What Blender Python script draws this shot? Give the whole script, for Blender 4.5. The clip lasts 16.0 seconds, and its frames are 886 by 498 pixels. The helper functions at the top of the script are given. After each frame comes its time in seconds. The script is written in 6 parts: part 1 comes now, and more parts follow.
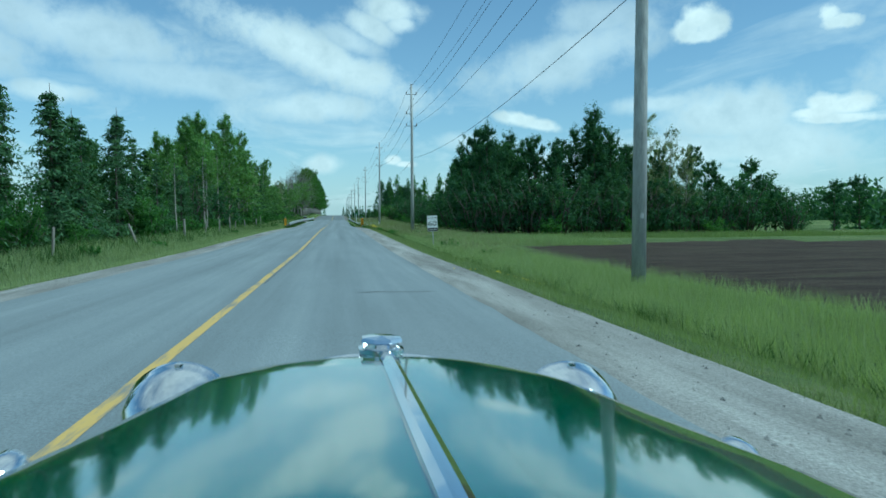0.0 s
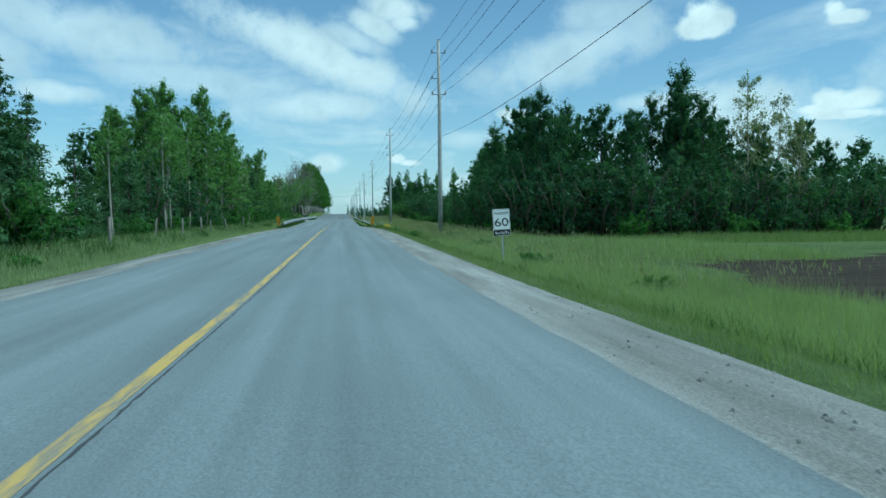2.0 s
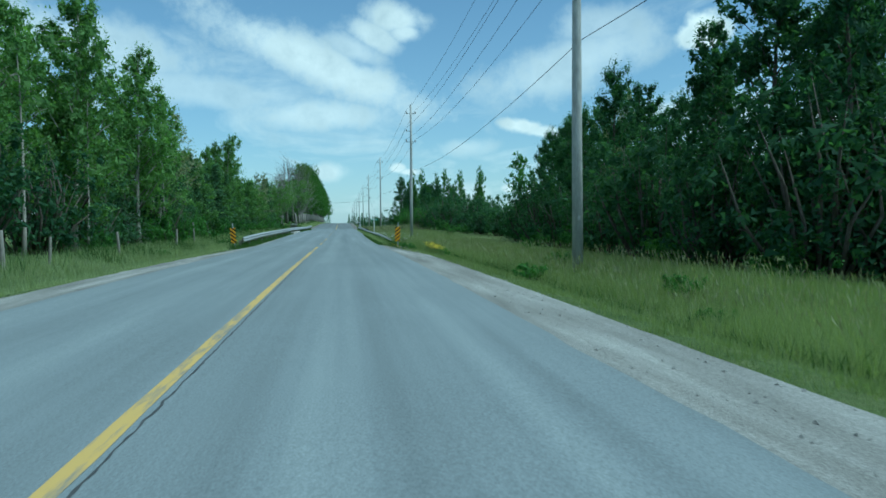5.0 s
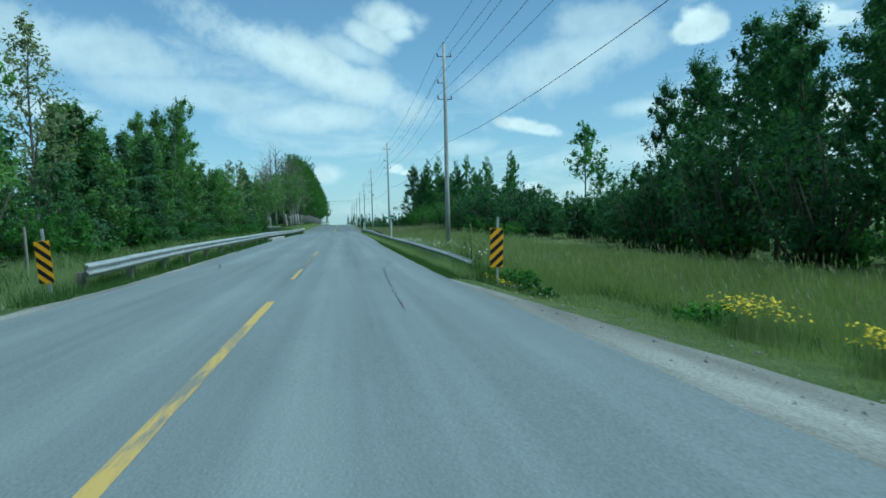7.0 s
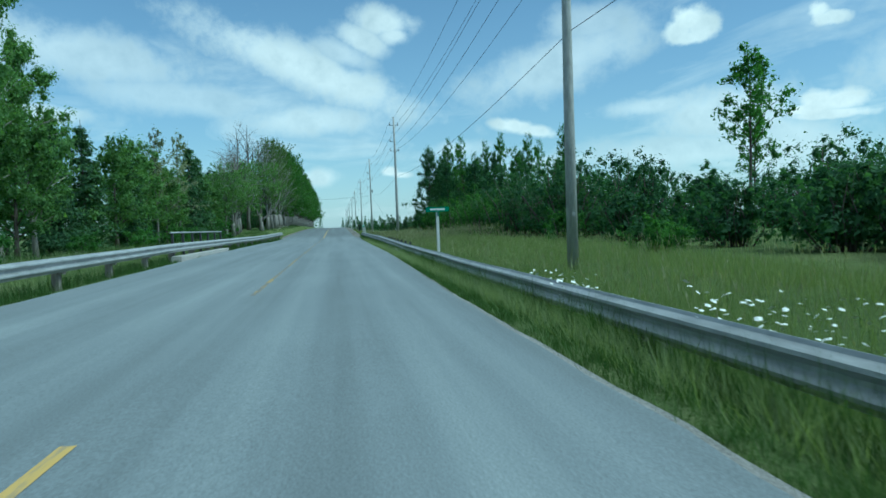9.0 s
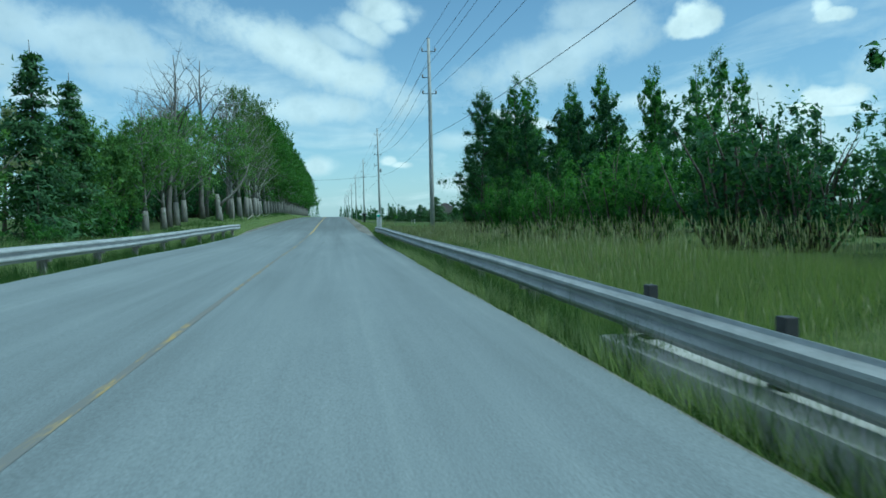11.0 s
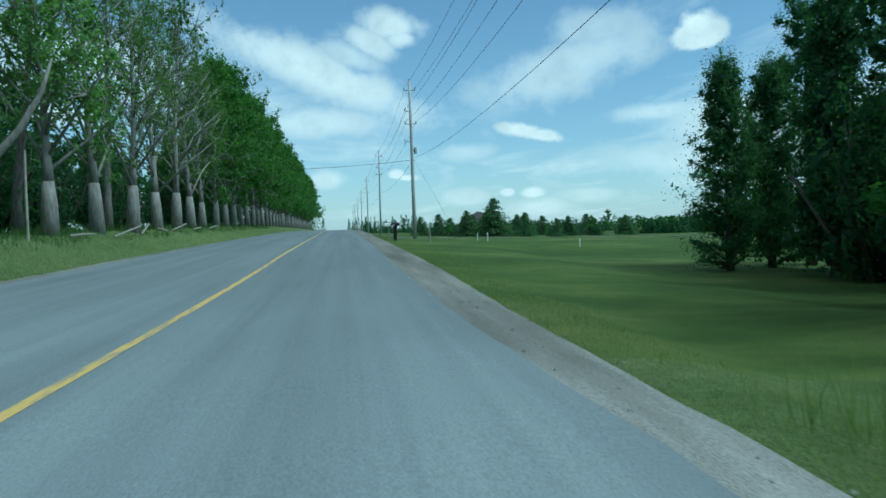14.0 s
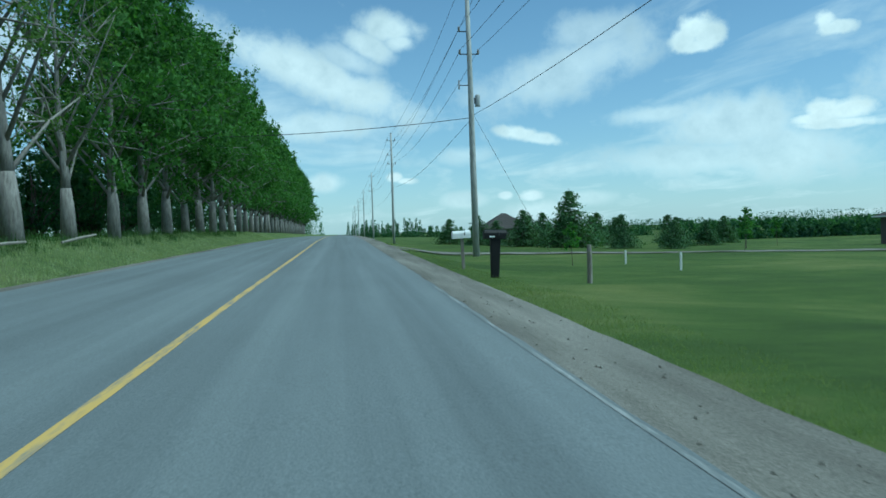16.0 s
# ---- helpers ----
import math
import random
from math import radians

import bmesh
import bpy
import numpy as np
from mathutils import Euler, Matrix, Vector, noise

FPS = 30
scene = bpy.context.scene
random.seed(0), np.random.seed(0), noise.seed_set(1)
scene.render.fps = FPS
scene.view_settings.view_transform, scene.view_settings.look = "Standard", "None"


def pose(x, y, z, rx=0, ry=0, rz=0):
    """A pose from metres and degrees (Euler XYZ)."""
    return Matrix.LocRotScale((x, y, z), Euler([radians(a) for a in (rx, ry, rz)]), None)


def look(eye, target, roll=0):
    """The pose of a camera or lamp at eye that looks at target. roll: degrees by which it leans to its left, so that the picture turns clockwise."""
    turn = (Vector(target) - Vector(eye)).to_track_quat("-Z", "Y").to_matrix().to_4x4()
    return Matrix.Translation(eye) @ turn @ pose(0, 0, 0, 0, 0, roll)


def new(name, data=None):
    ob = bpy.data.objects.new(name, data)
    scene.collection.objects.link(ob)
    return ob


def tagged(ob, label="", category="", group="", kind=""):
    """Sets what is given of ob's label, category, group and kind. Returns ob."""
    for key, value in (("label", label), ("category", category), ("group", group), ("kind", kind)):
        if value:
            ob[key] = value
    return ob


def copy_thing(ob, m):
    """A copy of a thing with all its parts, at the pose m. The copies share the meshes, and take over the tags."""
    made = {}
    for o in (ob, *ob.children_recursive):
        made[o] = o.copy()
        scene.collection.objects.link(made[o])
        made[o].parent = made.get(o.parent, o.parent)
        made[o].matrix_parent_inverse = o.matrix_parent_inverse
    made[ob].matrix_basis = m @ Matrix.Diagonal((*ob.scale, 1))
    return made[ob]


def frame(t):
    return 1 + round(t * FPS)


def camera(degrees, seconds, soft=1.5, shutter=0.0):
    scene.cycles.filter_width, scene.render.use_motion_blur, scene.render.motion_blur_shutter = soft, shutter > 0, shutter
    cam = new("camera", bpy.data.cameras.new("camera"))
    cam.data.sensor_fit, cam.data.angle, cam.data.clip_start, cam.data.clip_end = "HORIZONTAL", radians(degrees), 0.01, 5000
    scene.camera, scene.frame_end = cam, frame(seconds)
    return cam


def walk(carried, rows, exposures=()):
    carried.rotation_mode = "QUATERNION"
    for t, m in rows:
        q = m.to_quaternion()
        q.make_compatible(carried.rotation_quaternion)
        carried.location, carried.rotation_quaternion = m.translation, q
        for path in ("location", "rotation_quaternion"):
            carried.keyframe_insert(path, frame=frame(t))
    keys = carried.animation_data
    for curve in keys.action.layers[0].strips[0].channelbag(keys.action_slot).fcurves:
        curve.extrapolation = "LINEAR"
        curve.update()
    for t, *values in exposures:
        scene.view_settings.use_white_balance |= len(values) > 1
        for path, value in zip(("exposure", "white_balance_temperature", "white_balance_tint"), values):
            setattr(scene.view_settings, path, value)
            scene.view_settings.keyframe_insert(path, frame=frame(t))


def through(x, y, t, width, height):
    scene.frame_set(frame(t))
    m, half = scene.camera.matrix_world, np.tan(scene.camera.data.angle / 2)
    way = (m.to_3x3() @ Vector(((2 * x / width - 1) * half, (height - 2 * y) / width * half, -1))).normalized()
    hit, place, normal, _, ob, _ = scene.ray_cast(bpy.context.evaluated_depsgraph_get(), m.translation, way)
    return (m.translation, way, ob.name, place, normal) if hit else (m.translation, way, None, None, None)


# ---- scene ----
# The camera drives north along a country road; x = 0 is the yellow centre line, z = 0 about road level.
cam = camera(64.0, 16.0, 1.6, 0.06)
PATH = [
    (0, 1.51, -0.00, 1.31, -2.72, 0.28, -8.47),
    (0.5, 1.51, 4.14, 1.31, -2.87, 0.08, -8.71),
    (1, 1.55, 8.39, 1.24, -2.75, 0.47, -8.68),
    (1.5, 1.59, 12.70, 1.19, -2.92, 0.61, -8.35),
    (2, 1.47, 17.12, 1.15, -2.84, 0.56, -8.12),
    (2.5, 1.43, 21.49, 1.12, -2.39, 0.87, -7.98),
    (3, 1.34, 26.07, 1.09, -2.03, 0.77, -8.11),
    (3.5, 1.34, 31.06, 1.06, -1.93, 0.80, -8.04),
    (4, 1.37, 36.61, 1.11, -1.95, 0.57, -8.08),
    (6.5, 1.28, 69.30, 1.21, -2.34, 1.35, -8.09),
    (7, 1.17, 76.22, 1.15, -2.13, 1.72, -8.17),
    (7.5, 1.13, 83.74, 1.11, -2.50, 1.70, -8.40),
    (8, 1.27, 91.56, 1.18, -2.32, 2.08, -8.25),
    (8.5, 1.43, 99.22, 1.13, -2.79, 2.10, -8.65),
    (9, 1.57, 106.71, 1.12, -1.98, 2.29, -8.58),
    (11.5, 1.88, 149.56, 1.25, -2.80, 1.08, -8.88),
    (12, 2.20, 157.46, 1.19, -2.34, 1.05, -9.01),
    (12.5, 2.27, 165.25, 1.17, -1.90, 1.76, -9.00),
    (13, 2.40, 173.01, 1.18, -1.65, 1.95, -8.62),
    (13.5, 2.47, 180.71, 1.16, -1.67, 1.79, -8.40),
    (14, 2.27, 188.09, 1.25, -1.70, 1.78, -8.10),
    (14.5, 2.09, 195.30, 1.32, -1.52, 1.80, -8.01),
    (15, 2.01, 202.48, 1.41, -1.14, 1.86, -8.01),
    (15.5, 1.97, 209.80, 1.58, -1.19, 1.64, -8.01),
    (16, 1.88, 217.31, 1.73, -1.45, 1.83, -8.24),
]
walk(cam, [(t, pose(x, y, z, 90 + pitch, roll, yaw)) for t, x, y, z, pitch, roll, yaw in PATH], [(0.0, 0.22, 4830, -20), (16.0, 0.22, 4830, -20)])

# ---- light ----
SUN = Vector((0.55, -0.24, 0.80)).normalized()
AZ, EL = math.atan2(SUN.x, SUN.y), math.asin(SUN.z)
sun = new("sun", bpy.data.lights.new("sun", "SUN"))
sun.data.energy, sun.data.angle, sun.data.color = 2.5, radians(24), (1.0, 0.95, 0.86)
sun.matrix_world = look(SUN * 100, (0, 0, 0))


def link(nt, a, b):
    nt.links.new(a, b)


def node(nt, kind, **values):
    n = nt.nodes.new(kind)
    for k, v in values.items():
        if k in n.inputs:
            n.inputs[k].default_value = v
    return n


def maths(nt, op, a, b=None, clamp=False):
    n = nt.nodes.new("ShaderNodeMath")
    n.operation, n.use_clamp = op, clamp
    for i, v in enumerate((a, b)):
        if v is None:
            continue
        if isinstance(v, (int, float)):
            n.inputs[i].default_value = v
        else:
            nt.links.new(v, n.inputs[i])
    return n.outputs[0]


def ramp(nt, fac, stops):
    n = nt.nodes.new("ShaderNodeValToRGB")
    e = n.color_ramp.elements
    while len(e) < len(stops):
        e.new(0.5)
    for el, (p, c) in zip(e, stops):
        el.position = p
        el.color = (*c, 1) if isinstance(c, tuple) else (c, c, c, 1)
    nt.links.new(fac, n.inputs[0])
    return n.outputs[0]


def mixed(nt, fac, a, b, blend="MIX"):
    n = nt.nodes.new("ShaderNodeMix")
    n.data_type, n.blend_type = "RGBA", blend
    for i, v in ((0, fac), (6, a), (7, b)):
        if isinstance(v, (int, float)):
            n.inputs[i].default_value = v
        elif isinstance(v, tuple):
            n.inputs[i].default_value = (*v, 1)
        else:
            nt.links.new(v, n.inputs[i])
    return n.outputs[2]


def noise_tex(nt, vec, scale, detail=4.0, rough=0.55, distort=0.0):
    n = node(nt, "ShaderNodeTexNoise", Scale=scale, Detail=detail, Roughness=rough, Distortion=distort)
    if vec is not None:
        nt.links.new(vec, n.inputs["Vector"])
    return n.outputs["Fac"]


def stretched(nt, vec, sx, sy, sz):
    n = nt.nodes.new("ShaderNodeVectorMath")
    n.operation = "MULTIPLY"
    n.inputs[1].default_value = (sx, sy, sz)
    nt.links.new(vec, n.inputs[0])
    return n.outputs[0]


def build_sky():
    world = bpy.data.worlds.new("sky")
    scene.world = world
    world.use_nodes = True
    nt = world.node_tree
    bg = nt.nodes["Background"]
    sky = nt.nodes.new("ShaderNodeTexSky")
    sky.sky_type, sky.sun_disc = "NISHITA", False
    sky.sun_elevation, sky.sun_rotation = EL, AZ
    sky.altitude, sky.air_density, sky.dust_density, sky.ozone_density = 200, 1.0, 0.6, 2.0
    co = nt.nodes.new("ShaderNodeTexCoord").outputs["Generated"]
    sep = nt.nodes.new("ShaderNodeSeparateXYZ")
    link(nt, co, sep.inputs[0])
    x, y, z = sep.outputs
    # cloud layer seen in perspective: direction over height
    up = maths(nt, "ADD", maths(nt, "MAXIMUM", z, 0.0), 0.10)
    comb = nt.nodes.new("ShaderNodeCombineXYZ")
    link(nt, maths(nt, "DIVIDE", x, up), comb.inputs[0])
    link(nt, maths(nt, "DIVIDE", y, up), comb.inputs[1])
    comb.inputs[2].default_value = 3.7
    plane = comb.outputs[0]
    az = maths(nt, "ARCTAN2", x, y)
    ang = nt.nodes.new("ShaderNodeCombineXYZ")
    link(nt, az, ang.inputs[0])
    link(nt, z, ang.inputs[1])
    warp = noise_tex(nt, ang.outputs[0], 13.0, 6.0, 0.62)
    fine = noise_tex(nt, ang.outputs[0], 24.0, 5.0, 0.6)
    wisp = noise_tex(nt, stretched(nt, plane, 1.0, 0.55, 1.0), 1.5, 7.0, 0.58, 0.6)
    cover = ramp(nt, wisp, [(0.50, 0.0), (0.70, 0.5)])
    # unseen thicker cloud, added overhead to brighten the ground
    high = ramp(nt, z, [(0.42, 0.0), (0.62, 0.75)])
    cover = maths(nt, "MAXIMUM", cover, maths(nt, "MULTIPLY", high, ramp(nt, wisp, [(0.36, 0.35), (0.6, 1.0)])))

    # single clouds: azimuth and elevation in degrees, half-width, half-height, lean, weight
    total = None
    for a, e, w, h, lean, weight in CLOUDS:
        da = maths(nt, "SUBTRACT", az, radians(a))
        de = maths(nt, "SUBTRACT", maths(nt, "SUBTRACT", z, math.sin(radians(e))), maths(nt, "MULTIPLY", da, lean))
        u = maths(nt, "MULTIPLY", da, 1 / radians(w))
        v = maths(nt, "MULTIPLY", de, 1 / radians(h))
        d = maths(nt, "SQRT", maths(nt, "ADD", maths(nt, "MULTIPLY", u, u), maths(nt, "MULTIPLY", v, v)))
        puff = weight > 0.88
        d = maths(nt, "ADD", d, maths(nt, "MULTIPLY", maths(nt, "SUBTRACT", warp, 0.5), 1.7 if puff else 2.0))
        d = maths(nt, "ADD", d, maths(nt, "MULTIPLY", maths(nt, "SUBTRACT", fine, 0.5), 1.3 if puff else 0.9))
        m = nt.nodes.new("ShaderNodeMapRange")
        m.interpolation_type = "SMOOTHSTEP"
        for k, val in (("From Min", 1.15 if puff else 1.3), ("From Max", 0.5 if puff else 0.35), ("To Min", 0.0), ("To Max", weight)):
            m.inputs[k].default_value = val
        link(nt, d, m.inputs["Value"])
        total = m.outputs[0] if total is None else maths(nt, "MAXIMUM", total, m.outputs[0])
    cover = maths(nt, "MAXIMUM", cover, total)
    haze = ramp(nt, z, [(0.0, 0.52), (0.12, 0.24), (0.4, 0.05)])
    body = ramp(nt, maths(nt, "ADD", maths(nt, "MULTIPLY", fine, 0.5), maths(nt, "MULTIPLY", warp, 0.5)), [(0.36, (7.0, 6.9, 6.7)), (0.58, (9.6, 9.1, 8.6))])
    col = mixed(nt, haze, sky.outputs[0], (6.2, 7.1, 7.6))
    col = mixed(nt, cover, col, body)
    link(nt, col, bg.inputs["Color"])
    bg.inputs["Strength"].default_value = 0.086


CLOUDS = [
    (28.0, 14.5, 1.4, 1.10, 0, 1.0),
    (27.3, 13.7, 1.2, 1.00, 0, 0.95),
    (29.0, 13.7, 1.3, 1.10, 0, 0.95),
    (28.3, 13.1, 1.8, 0.55, 0, 0.95),
    (36.7, 13.8, 1.1, 0.91, 0, 0.95),
    (37.4, 13.2, 1.6, 0.64, 0, 0.92),
    (36.6, 7.6, 1.8, 1.10, 0, 1.0),
    (38.1, 7.5, 2.3, 1.00, 0, 1.0),
    (35.8, 7.1, 2.0, 0.64, 0, 1.0),
    (37.5, 6.7, 4.3, 0.50, 0, 0.95),
    (30.6, 7.4, 6.2, 2.3, 0, 0.72),
    (25.2, 8.4, 4.0, 0.8, 0.03, 0.62),
    (28.0, 4.8, 8.0, 1.6, 0, 0.6),
    (34.0, 5.0, 6.0, 2.4, 0, 0.66),
    (18.4, 12.2, 7.8, 2.19, 0.25, 0.6),
    (20.6, 14.9, 4.1, 1.46, 0, 0.5),
    (4.6, 15.8, 2.7, 1.19, -0.1, 0.85),
    (2.8, 14.6, 2.4, 1.10, -0.3, 0.8),
    (5.2, 14.9, 1.6, 0.91, 0, 0.8),
    (1.0, 13.6, 2.7, 1.19, -0.3, 0.6),
    (-1.6, 12.4, 10.0, 1.92, -0.36, 0.85),
    (-18.1, 13.1, 8.7, 2.19, -0.15, 0.6),
    (-1.7, 8.5, 5.9, 1.28, 0, 0.7),
    (-11.3, 10.2, 8.7, 1.46, -0.1, 0.5),
    (-1.1, 4.1, 1.6, 0.73, 0, 0.75),
    (4.5, 4.4, 0.8, 0.46, 0, 0.95),
    (5.3, 4.1, 0.9, 0.32, 0, 0.9),
    (-20.3, 8.8, 3.2, 0.82, 0, 0.7),
    (14.5, 7.6, 1.8, 0.60, -0.12, 0.95),
    (16.2, 7.1, 2.0, 0.52, -0.15, 0.9),
    (10.0, 6.0, 2.3, 0.82, 0, 0.5),
    (13.4, 2.7, 0.7, 0.4, 0, 0.9),
    (15.4, 2.6, 1.1, 0.6, 0, 0.92),
    (10.0, 2.4, 2.1, 0.73, 0, 0.6),
    (15.9, 1.4, 2.7, 0.91, 0, 0.65),
    (19.8, 2.3, 2.7, 0.64, 0, 0.5),
    (-27.9, 11.3, 7.3, 2.74, 0, 0.6),
    (45.6, 9.1, 7.3, 2.74, 0, 0.6),
]
build_sky()

# ---- materials ----
MATS = {}


def material(name, build, rough=0.8, spec=0.3):
    m = bpy.data.materials.new(name)
    m.use_nodes = True
    nt = m.node_tree
    b = nt.nodes["Principled BSDF"]
    b.inputs["Roughness"].default_value = rough
    b.inputs["Specular IOR Level"].default_value = spec
    co = nt.nodes.new("ShaderNodeTexCoord").outputs["Object"]
    build(nt, b, co)
    MATS[name] = m
    return m


def bump(nt, b, height, strength, dist):
    n = node(nt, "ShaderNodeBump", Strength=strength, Distance=dist)
    link(nt, height, n.inputs["Height"])
    link(nt, n.outputs[0], b.inputs["Normal"])


def asphalt(nt, b, co):
    sep = nt.nodes.new("ShaderNodeSeparateXYZ")
    link(nt, co, sep.inputs[0])
    streak = noise_tex(nt, stretched(nt, co, 1.6, 0.03, 1.0), 1.0, 4.0, 0.6)
    blot = noise_tex(nt, stretched(nt, co, 1.0, 0.35, 1.0), 0.5, 5.0, 0.6)
    grit = noise_tex(nt, co, 55.0, 2.0, 0.7)
    # polished wheel tracks, two to a lane
    ax = maths(nt, "ABSOLUTE", sep.outputs[0])
    w = maths(nt, "COSINE", maths(nt, "MULTIPLY", maths(nt, "SUBTRACT", ax, 0.95), 3.6))
    v = maths(nt, "ADD", maths(nt, "MULTIPLY", streak, 0.7), maths(nt, "MULTIPLY", blot, 0.3))
    v = maths(nt, "ADD", v, maths(nt, "MULTIPLY", w, 0.03))
    base = ramp(nt, v, [(0.32, (0.150, 0.170, 0.182)), (0.52, (0.198, 0.224, 0.240)), (0.70, (0.248, 0.278, 0.292))])
    # the asphalt turns darker past the bridge
    north_tone = ramp(nt, maths(nt, "MULTIPLY", sep.outputs[1], 0.002), [(0.376, 1.0), (0.412, 0.74)])
    base = mixed(nt, 1.0, base, north_tone, "MULTIPLY")
    g = ramp(nt, grit, [(0.3, 0.72), (0.7, 1.2)])
    link(nt, mixed(nt, 1.0, base, g, "MULTIPLY"), b.inputs["Base Color"])
    bump(nt, b, grit, 0.35, 0.006)


def gravel(nt, b, co):
    vor = node(nt, "ShaderNodeTexVoronoi", Scale=70.0)
    link(nt, co, vor.inputs["Vector"])
    big = noise_tex(nt, stretched(nt, co, 1.0, 0.12, 1.0), 1.3, 5.0, 0.62)
    fine = noise_tex(nt, co, 42.0, 4.0, 0.75)
    base = ramp(nt, big, [(0.34, (0.19, 0.184, 0.172)), (0.5, (0.27, 0.265, 0.252)), (0.66, (0.38, 0.374, 0.357))])
    sep = nt.nodes.new("ShaderNodeSeparateXYZ")
    link(nt, co, sep.inputs[0])
    # darker earthy gravel past the bridge
    earthy = ramp(nt, maths(nt, "MULTIPLY", sep.outputs[1], 0.002), [(0.376, 1.0), (0.412, (0.66, 0.64, 0.60))])
    base = mixed(nt, 1.0, base, earthy, "MULTIPLY")
    g = ramp(nt, fine, [(0.3, 0.5), (0.7, 1.3)])
    link(nt, mixed(nt, 1.0, base, g, "MULTIPLY"), b.inputs["Base Color"])
    bump(nt, b, maths(nt, "ADD", fine, vor.outputs["Distance"]), 0.6, 0.012)


def meadow(nt, b, co):
    big = noise_tex(nt, co, 0.16, 5.0, 0.6)
    mid = noise_tex(nt, co, 2.3, 5.0, 0.65)
    fine = noise_tex(nt, stretched(nt, co, 1.0, 1.0, 0.3), 34.0, 3.0, 0.7)
    v = maths(nt, "ADD", maths(nt, "MULTIPLY", big, 0.55), maths(nt, "MULTIPLY", mid, 0.45))
    base = ramp(nt, v, [(0.32, (0.080, 0.125, 0.040)), (0.5, (0.135, 0.185, 0.065)), (0.68, (0.215, 0.240, 0.105))])
    g = ramp(nt, fine, [(0.25, 0.4), (0.75, 1.35)])
    link(nt, mixed(nt, 1.0, base, g, "MULTIPLY"), b.inputs["Base Color"])
    bump(nt, b, maths(nt, "ADD", fine, mid), 0.9, 0.08)


def lawn(nt, b, co):
    big = noise_tex(nt, co, 0.11, 5.0, 0.6)
    mid = noise_tex(nt, stretched(nt, co, 0.35, 1.0, 1.0), 0.8, 6.0, 0.7)
    fine = noise_tex(nt, co, 48.0, 3.0, 0.7)
    v = maths(nt, "ADD", maths(nt, "MULTIPLY", big, 0.6), maths(nt, "MULTIPLY", mid, 0.4))
    base = ramp(nt, v, [(0.36, (0.038, 0.062, 0.018)), (0.5, (0.070, 0.108, 0.026)), (0.64, (0.140, 0.162, 0.052))])
    g = ramp(nt, fine, [(0.25, 0.55), (0.75, 1.25)])
    link(nt, mixed(nt, 1.0, base, g, "MULTIPLY"), b.inputs["Base Color"])
    bump(nt, b, fine, 0.6, 0.03)


def soil(nt, b, co):
    rows = noise_tex(nt, stretched(nt, co, 0.25, 1.6, 1.0), 1.5, 5.0, 0.6)
    fine = noise_tex(nt, co, 14.0, 4.0, 0.7)
    base = ramp(nt, rows, [(0.34, (0.035, 0.028, 0.022)), (0.6, (0.075, 0.058, 0.045)), (0.8, (0.07, 0.095, 0.035))])
    link(nt, mixed(nt, 1.0, base, ramp(nt, fine, [(0.25, 0.5), (0.75, 1.3)]), "MULTIPLY"), b.inputs["Base Color"])
    bump(nt, b, fine, 0.9, 0.08)


def foliage(dark, light, gloss=0.5, through=0.45):
    def build(nt, b, co):
        geo = nt.nodes.new("ShaderNodeNewGeometry")
        info = nt.nodes.new("ShaderNodeObjectInfo")
        patch = noise_tex(nt, co, 0.55, 3.0, 0.6)
        v = maths(nt, "ADD", maths(nt, "MULTIPLY", geo.outputs["Random Per Island"], 0.5), maths(nt, "MULTIPLY", patch, 0.5))
        v = maths(nt, "ADD", v, maths(nt, "MULTIPLY", maths(nt, "SUBTRACT", info.outputs["Random"], 0.5), 0.25))
        col = ramp(nt, v, [(0.2, dark), (0.8, light)])
        link(nt, col, b.inputs["Base Color"])
        b.inputs["Roughness"].default_value = gloss + 0.2
        b.inputs["Specular IOR Level"].default_value = 0.12
        tr = nt.nodes.new("ShaderNodeBsdfTranslucent")
        link(nt, mixed(nt, 1.0, col, (1.5, 1.7, 0.6), "MULTIPLY"), tr.inputs["Color"])
        mix = nt.nodes.new("ShaderNodeMixShader")
        mix.inputs[0].default_value = through
        link(nt, b.outputs[0], mix.inputs[1])
        link(nt, tr.outputs[0], mix.inputs[2])
        link(nt, mix.outputs[0], nt.nodes["Material Output"].inputs[0])
    return build


def bark(a, c):
    def build(nt, b, co):
        n = noise_tex(nt, stretched(nt, co, 1.0, 1.0, 0.25), 9.0, 5.0, 0.65)
        link(nt, ramp(nt, n, [(0.3, a), (0.7, c)]), b.inputs["Base Color"])
        bump(nt, b, n, 0.8, 0.03)
    return build


def plain(col, var=0.25, scale=6.0, relief=0.15):
    def build(nt, b, co):
        n = noise_tex(nt, co, scale, 5.0, 0.65)
        lo, hi = tuple(v * (1 - var) for v in col), tuple(min(v * (1 + var), 1) for v in col)
        link(nt, ramp(nt, n, [(0.3, lo), (0.7, hi)]), b.inputs["Base Color"])
        bump(nt, b, n, relief, 0.01)
    return build


def worn_paint(col, under, amount):
    def build(nt, b, co):
        n = noise_tex(nt, stretched(nt, co, 1.0, 0.10, 1.0), 14.0, 6.0, 0.7)
        m = noise_tex(nt, stretched(nt, co, 1.0, 0.25, 1.0), 0.8, 3.0, 0.6)
        f = maths(nt, "ADD", maths(nt, "MULTIPLY", n, 0.6), maths(nt, "MULTIPLY", m, 0.4))
        link(nt, mixed(nt, ramp(nt, f, [(amount, 1.0), (amount + 0.12, 0.0)]), col, under), b.inputs["Base Color"])
        bump(nt, b, n, 0.2, 0.004)
    return build


